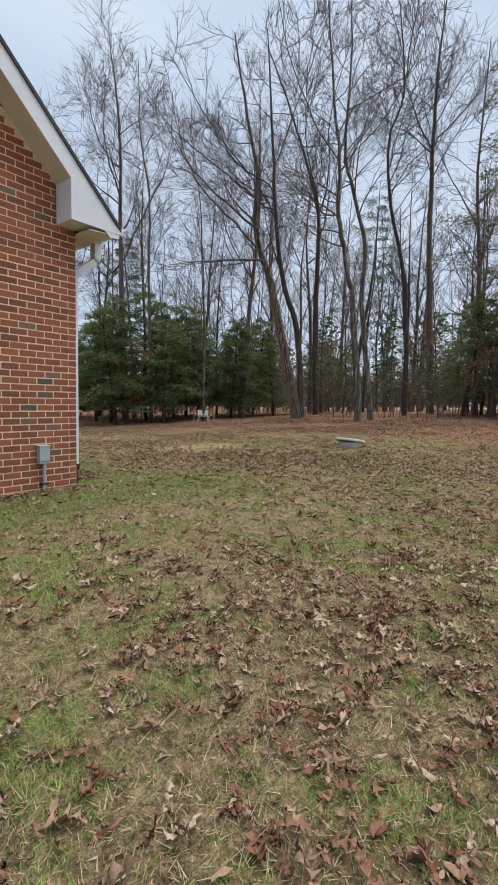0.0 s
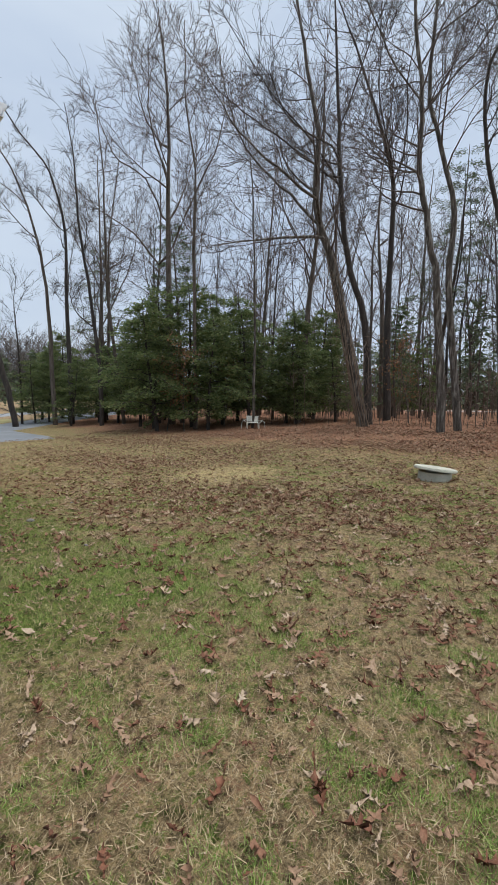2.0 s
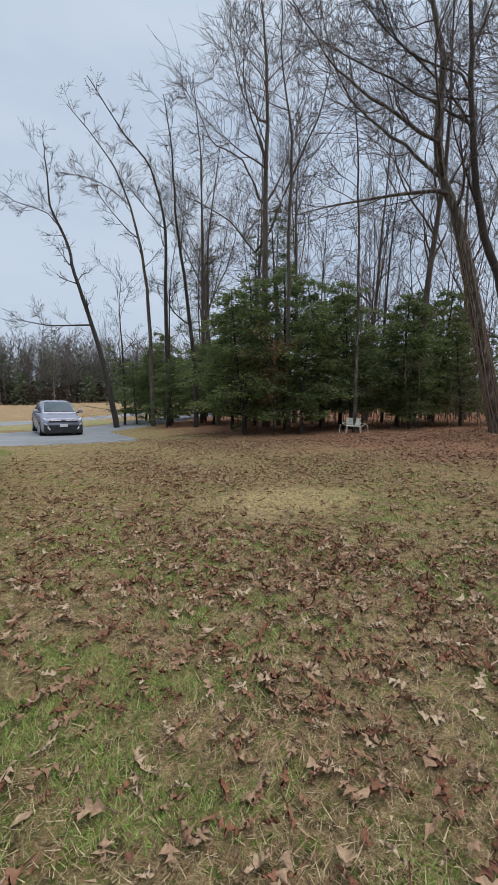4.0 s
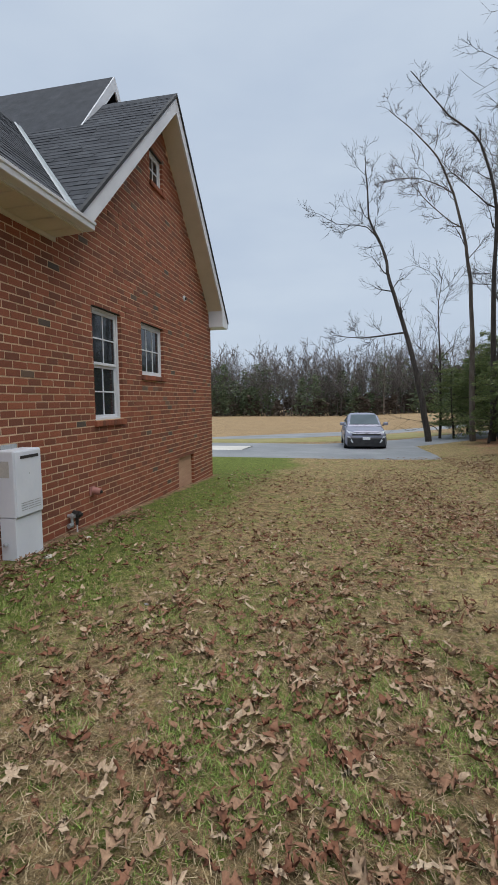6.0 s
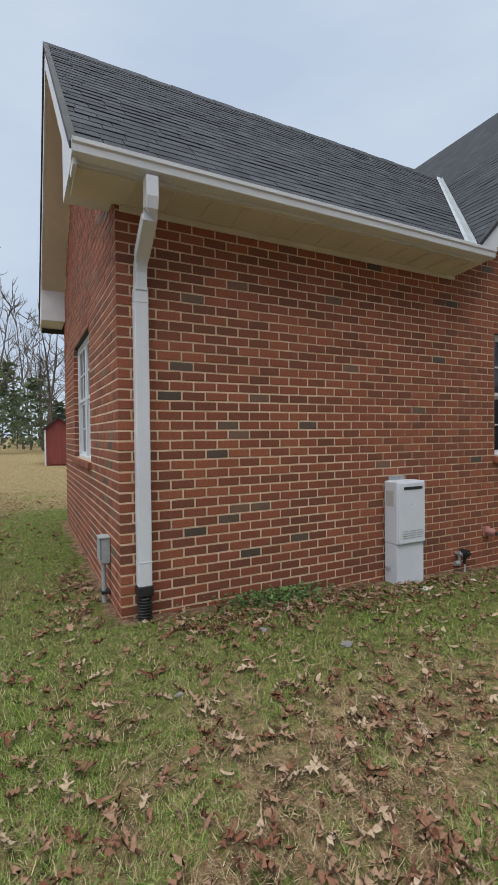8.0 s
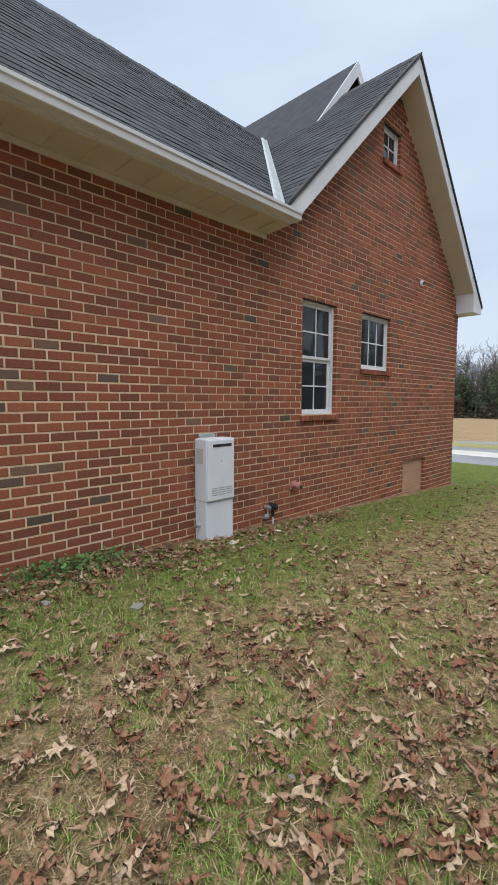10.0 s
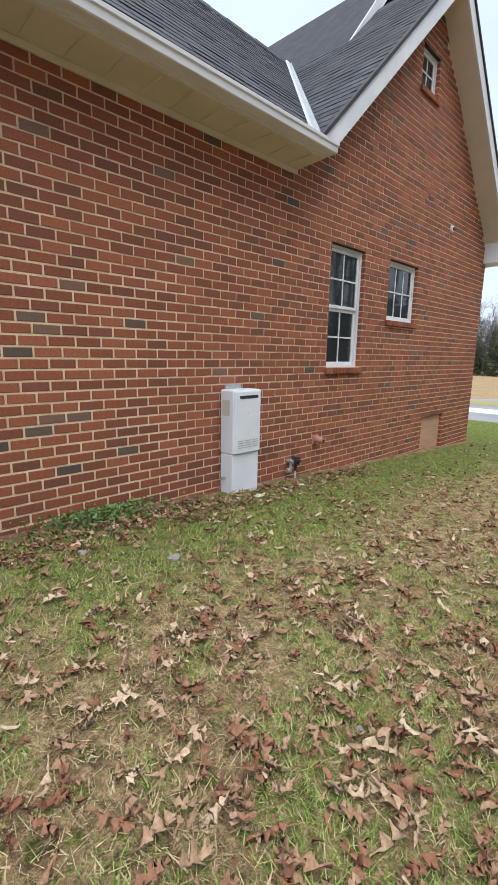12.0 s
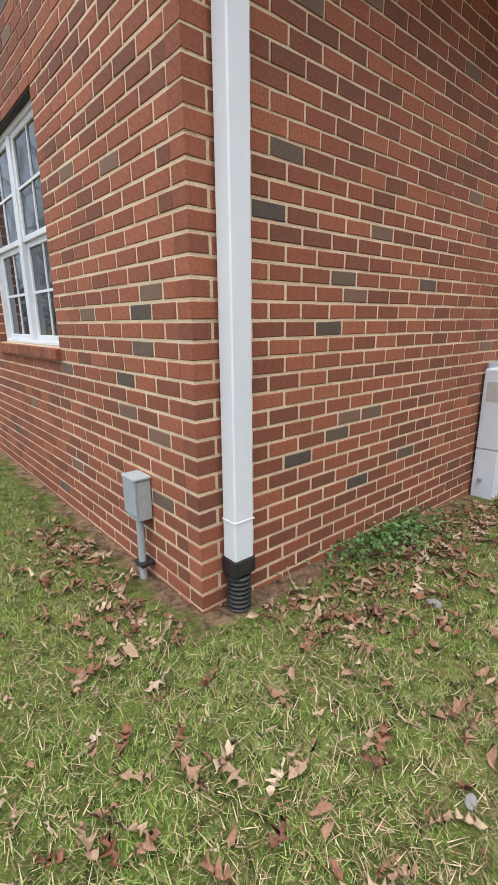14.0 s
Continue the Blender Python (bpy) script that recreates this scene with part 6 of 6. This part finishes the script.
rs = np.random.RandomState(91)
n = 900
c = np.stack([np.abs(rs.normal(0.10, 0.10, n)) + 0.02, rs.normal(1.25, 0.28, n), np.zeros(n)], 1)
c[:, 2] = ground_z(c[:, 0], c[:, 1]) + rs.uniform(0.01, 0.10, n)
ax = rs.normal(size=(n, 3)) * np.array([1, 1, 0.35])
ax /= np.linalg.norm(ax, axis=1)[:, None]
M_WEED = surface("clover_leaves", [(0.2, (0.055, 0.12, 0.03)), (0.8, (0.13, 0.22, 0.06))], 4, 30, 0.2, 0.7, bump=0, random_from="island", random_amount=0.6)
v, f = leaf_cards(rs, c, ax, rs.uniform(0.02, 0.045, n), rs.uniform(0.007, 0.014, n))
tagged(fast_mesh("weeds", v, f, M_WEED), "green weeds growing along the foot of the wall", "weeds", kind="stuff")

# ---- leaves and grass on the lawn ----
def lawn_noise(x, y, k, seed):
    out = np.zeros_like(x)
    rs = np.random.RandomState(seed)
    for i in range(7):
        a, f, p = rs.rand() * 6.28, k * (0.5 + 1.4 * rs.rand()), rs.rand() * 6.28
        out += np.sin((x * math.cos(a) + y * math.sin(a)) * f + p)
    return out / 4.0


def off_house(x, y):
    return np.where((x < 0.12) & (y > Y0 - 0.12) & (x > WING_X - 0.2), False, True)


def house_gap(x, y):
    return np.maximum(np.maximum(x, 0.0), np.maximum(-y, 0.0))


WALKED = np.array([(-3.3, -5.4), (-1.2, -4.1), (0.6, -3.0), (2.2, -2.0), (3.1, -0.9), (3.5, -0.4), (2.6, -0.6), (1.5, -1.0)])


def path_gap(x, y):
    return np.min(np.hypot(x[:, None] - WALKED[None, :, 0], y[:, None] - WALKED[None, :, 1]), axis=1)


def scatter(n, seed, keep):
    rs = np.random.RandomState(seed)
    got = []
    while sum(len(g) for g in got) < n:
        x, y = rs.uniform(-9, 19, n * 3), rs.uniform(-9, 16, n * 3)
        m = off_house(x, y) & (rs.rand(len(x)) < keep(x, y))
        got.append(np.stack([x[m], y[m]], 1))
    return np.concatenate(got)[:n], rs


LEAF_STOPS = [(0.05, (0.070, 0.034, 0.022)), (0.25, (0.185, 0.078, 0.044)), (0.45, (0.24, 0.135, 0.082)), (0.66, (0.31, 0.21, 0.135)), (0.85, (0.46, 0.36, 0.255)), (0.97, (0.32, 0.29, 0.28))]
M_LITTER = surface("dead_oak_leaves", LEAF_STOPS, 22, 110, 0.55, 0.75, bump=0.2, random_from="island", random_amount=0.66, spec=0.3)
M_STRAW = surface("dry_grass_blades", [(0.1, (0.085, 0.062, 0.034)), (0.5, (0.31, 0.235, 0.13)), (0.9, (0.54, 0.43, 0.275))], 2, 30, 0.1, 0.9, bump=0, random_from="island", random_amount=0.8, spec=0.2)
M_BLADE = surface("green_grass_blades", [(0.1, (0.055, 0.095, 0.016)), (0.5, (0.175, 0.27, 0.048)), (0.9, (0.37, 0.43, 0.15))], 1.5, 30, 0.1, 0.8, bump=0, random_from="island", random_amount=0.7, spec=0.3)

# outline of an oak leaf, stem to tip along u, half width v
LOBES = [(-0.20, 0.006), (0.03, 0.010), (0.14, 0.07), (0.27, 0.27), (0.31, 0.20), (0.35, 0.05), (0.46, 0.11), (0.60, 0.40), (0.63, 0.28), (0.60, 0.07), (0.72, 0.09), (0.86, 0.24), (0.83, 0.08), (1.0, 0.0)]


def leaf_litter(name, xy, rs, size, label, lobed):
    n = len(xy)
    outline = LOBES if lobed else [(0.0, 0.03), (0.35, 0.27), (0.70, 0.20), (1.0, 0.0)]
    rows = len(outline)
    u = np.array([p[0] for p in outline])
    v = np.array([p[1] for p in outline])
    L = rs.uniform(*size, n)
    fat = rs.uniform(0.40, 0.88, n)
    curl = rs.uniform(-0.5, 1.2, n)
    fold = rs.uniform(-0.5, 0.9, n)
    local = np.zeros((n, rows, 3, 3))
    for j, s in enumerate((-1, 0, 1)):
        local[:, :, j, 0] = (u[None, :] - 0.5) * L[:, None]
        local[:, :, j, 1] = s * v[None, :] * (L * fat)[:, None]
        local[:, :, j, 2] = (curl[:, None] * ((u - 0.5) ** 2)[None, :] + abs(s) * fold[:, None] * v[None, :]) * L[:, None]
    local += rs.normal(scale=0.004, size=local.shape)
    yaw, tilt, roll = rs.rand(n) * 6.283, rs.normal(0, 0.22, n), rs.normal(0, 0.26, n)
    cx, sx, cy, sy, cz, sz = np.cos(roll), np.sin(roll), np.cos(tilt), np.sin(tilt), np.cos(yaw), np.sin(yaw)
    R = np.empty((n, 3, 3))
    R[:, 0, 0], R[:, 0, 1], R[:, 0, 2] = cz * cy, cz * sy * sx - sz * cx, cz * sy * cx + sz * sx
    R[:, 1, 0], R[:, 1, 1], R[:, 1, 2] = sz * cy, sz * sy * sx + cz * cx, sz * sy * cx - cz * sx
    R[:, 2, 0], R[:, 2, 1], R[:, 2, 2] = -sy, cy * sx, cy * cx
    pts = np.einsum("nij,nrsj->nrsi", R, local)
    lift = 0.004 + rs.rand(n) * 0.018 - np.minimum(0, pts[..., 2].min(axis=(1, 2))) * 0.8
    base = np.stack([xy[:, 0], xy[:, 1], ground_z(xy[:, 0], xy[:, 1]) + lift], 1)
    pts += base[:, None, None, :]
    idx = np.arange(rows * 3).reshape(rows, 3)
    quads = np.array([(idx[i, j], idx[i, j + 1], idx[i + 1, j + 1], idx[i + 1, j]) for i in range(rows - 1) for j in range(2)])
    faces = (np.arange(n)[:, None, None] * rows * 3 + quads[None]).reshape(-1, 4)
    ob = fast_mesh(name, pts.reshape(-1, 3), faces, M_LITTER)
    return tagged(ob, label, "leaf litter", kind="stuff")


def litter_density(x, y):
    patch = 0.5 + 0.5 * lawn_noise(x, y, 1.3, 3) + 0.35 * lawn_noise(x, y, 4.0, 4)
    away = np.clip((house_gap(x, y) - 0.1) / 3.6, 0.10, 1.0)
    wood_ = np.clip((x + 0.35 * y - 8.0) / 4.0, 0, 1)
    bald = np.exp(-(((x - PATCH[0]) / 1.5) ** 2 + ((y - PATCH[1]) / 1.2) ** 2))
    drift = np.exp(-((x - 0.30) / 0.26) ** 2) * np.where((y > 0.15) & (y < 5), 1.1, 0.0)
    drift = drift + 0.9 * np.exp(-((y + 0.28) / 0.2) ** 2) * np.where((x < 0.1) & (x > -1.4), 1.0, 0.0)
    return (np.clip(patch, 0.12, 1.2) * away + 0.8 * drift) * (1 + 0.9 * wood_) * (1 - 0.85 * bald) * np.where((y > 11.5) & (x < 6), 0.25, 1.0)


xy, rs = scatter(10500, 31, lambda x, y: 0.6 * (0.08 + litter_density(x, y)) * np.exp(-(path_gap(x, y) / 3.6) ** 2))
leaf_litter("oak_leaves", xy, rs, (0.045, 0.125), "curled brown oak leaves lying on the grass", True)
xy, rs = scatter(70000, 32, lambda x, y: 0.6 * litter_density(x, y) * np.clip(1.2 - path_gap(x, y) / 14, 0.25, 1) * np.clip((path_gap(x, y) - 0.7) / 2.6, 0.10, 1))
leaf_litter("fallen_leaves", xy, rs, (0.035, 0.08), "brown fallen leaves across the lawn", False)


def blades(name, xy, rs, length, width, material, label, flat, simple=False):
    n = len(xy)
    L, W = rs.uniform(*length, n), rs.uniform(*width, n)
    a = rs.rand(n) * 6.283
    lean = rs.uniform(*flat, n)
    d = np.stack([np.cos(a) * np.sin(lean), np.sin(a) * np.sin(lean), np.cos(lean)], 1)
    side = np.stack([-np.sin(a + rs.normal(0, 0.6, n)), np.cos(a), np.zeros(n)], 1)
    p = np.stack([xy[:, 0], xy[:, 1], ground_z(xy[:, 0], xy[:, 1]) - 0.004], 1)
    mid = p + d * (L * 0.55)[:, None]
    tip = p + d * L[:, None] + np.stack([np.cos(a), np.sin(a), -0.55 * np.ones(n)], 1) * (L * 0.22)[:, None]
    tip[:, 2] = np.maximum(tip[:, 2], p[:, 2] + 0.008)
    if simple:
        v = np.stack([p - side * W[:, None], p + side * W[:, None], tip], 1).reshape(-1, 3)
        return tagged(fast_mesh(name, v, np.arange(3 * n).reshape(n, 3), material), label, "grass", kind="stuff")
    v = np.stack([p - side * W[:, None], p + side * W[:, None], mid + side * (W * 0.8)[:, None], mid - side * (W * 0.8)[:, None], tip], 1).reshape(-1, 3)
    b = np.arange(n)[:, None] * 5
    tri = np.concatenate([b + np.array([[0, 1, 2]]), b + np.array([[0, 2, 3]]), b + np.array([[3, 2, 4]])])
    return tagged(fast_mesh(name, v, tri, material), label, "grass", kind="stuff")


def green_share(x, y):
    fine = 0.5 + 0.55 * lawn_noise(x, y, 5.5, 12) + 0.45 * lawn_noise(x, y, 13.0, 13)
    g = np.clip((1.5 - house_gap(x, y) + 0.9 * lawn_noise(x, y, 1.1, 8)) / 1.4, 0, 1) * np.clip(0.25 + 0.65 * fine, 0.12, 0.95) * np.clip(1.25 - 0.1 * y, 0.45, 1)
    tuft = np.clip((lawn_noise(x, y, 3.3, 9) * 0.5 + 0.75 * lawn_noise(x, y, 9.0, 10) + 0.4 * lawn_noise(x, y, 19.0, 11) + 0.04) * 1.6, 0, 1)
    bare = np.clip((house_gap(x, y) - 0.10 - 0.08 * lawn_noise(x, y, 6.0, 14)) / 0.15, 0, 1)
    return np.clip(np.maximum(g, tuft * 0.85), 0, 1) * bare * np.where(x + 0.35 * y > 10, 0.25, 1) * (1 - 0.8 * np.exp(-(((x - PATCH[0]) / 1.8) ** 2 + ((y - PATCH[1]) / 1.4) ** 2)))


def dry_share(x, y):
    bare = np.clip((house_gap(x, y) - 0.12) / 0.2, 0.08, 1)
    return (1 - 0.60 * green_share(x, y)) * bare


def near_fade(x, y, reach):
    return np.exp(-(path_gap(x, y) / reach) ** 2)


xy, rs = scatter(150000, 45, lambda x, y: (0.25 + 0.75 * np.clip(litter_density(x, y), 0, 1)) * np.clip(1.25 - path_gap(x, y) / 10, 0, 1))
blades("leaf_fragments", xy, rs, (0.018, 0.055), (0.003, 0.009), M_LITTER, "broken brown leaf fragments in the thatch", (1.1, 1.55), True)
def mid_only(x, y, start):
    return np.clip((path_gap(x, y) - start) / 1.5, 0, 1)


xy, rs = scatter(330000, 41, lambda x, y: dry_share(x, y) * near_fade(x, y, 2.8))
blades("dry_grass", xy, rs, (0.025, 0.070), (0.0010, 0.0026), M_STRAW, "dry straw-coloured winter grass", (0.5, 1.5), True)
xy, rs = scatter(16000, 46, lambda x, y: dry_share(x, y) * near_fade(x, y, 2.2))
blades("dry_stalks", xy, rs, (0.03, 0.065), (0.0007, 0.0013), M_STRAW, "longer bent stalks of dry grass", (0.7, 1.5))
xy, rs = scatter(180000, 43, lambda x, y: dry_share(x, y) * np.clip(1.25 - path_gap(x, y) / 11, 0, 1) * mid_only(x, y, 1.2))
blades("lawn_straw", xy, rs, (0.03, 0.075), (0.0014, 0.0030), M_STRAW, "pale dry grass of the winter lawn", (0.5, 1.45), True)
xy, rs = scatter(360000, 42, lambda x, y: (0.02 + 0.98 * green_share(x, y)) * near_fade(x, y, 2.8))
blades("green_grass", xy, rs, (0.018, 0.050), (0.0010, 0.0024), M_BLADE, "green winter grass close to the house", (0.1, 1.2), True)
xy, rs = scatter(110000, 44, lambda x, y: (0.02 + 0.98 * green_share(x, y)) * np.clip(1.25 - path_gap(x, y) / 9, 0, 1) * mid_only(x, y, 1.0))
blades("lawn_green", xy, rs, (0.02, 0.055), (0.0018, 0.0040), M_BLADE, "green grass among the straw", (0.1, 1.2), True)

# ---- bricks near the corner ----
pile_a.lay_near()
pile_b.lay_near()
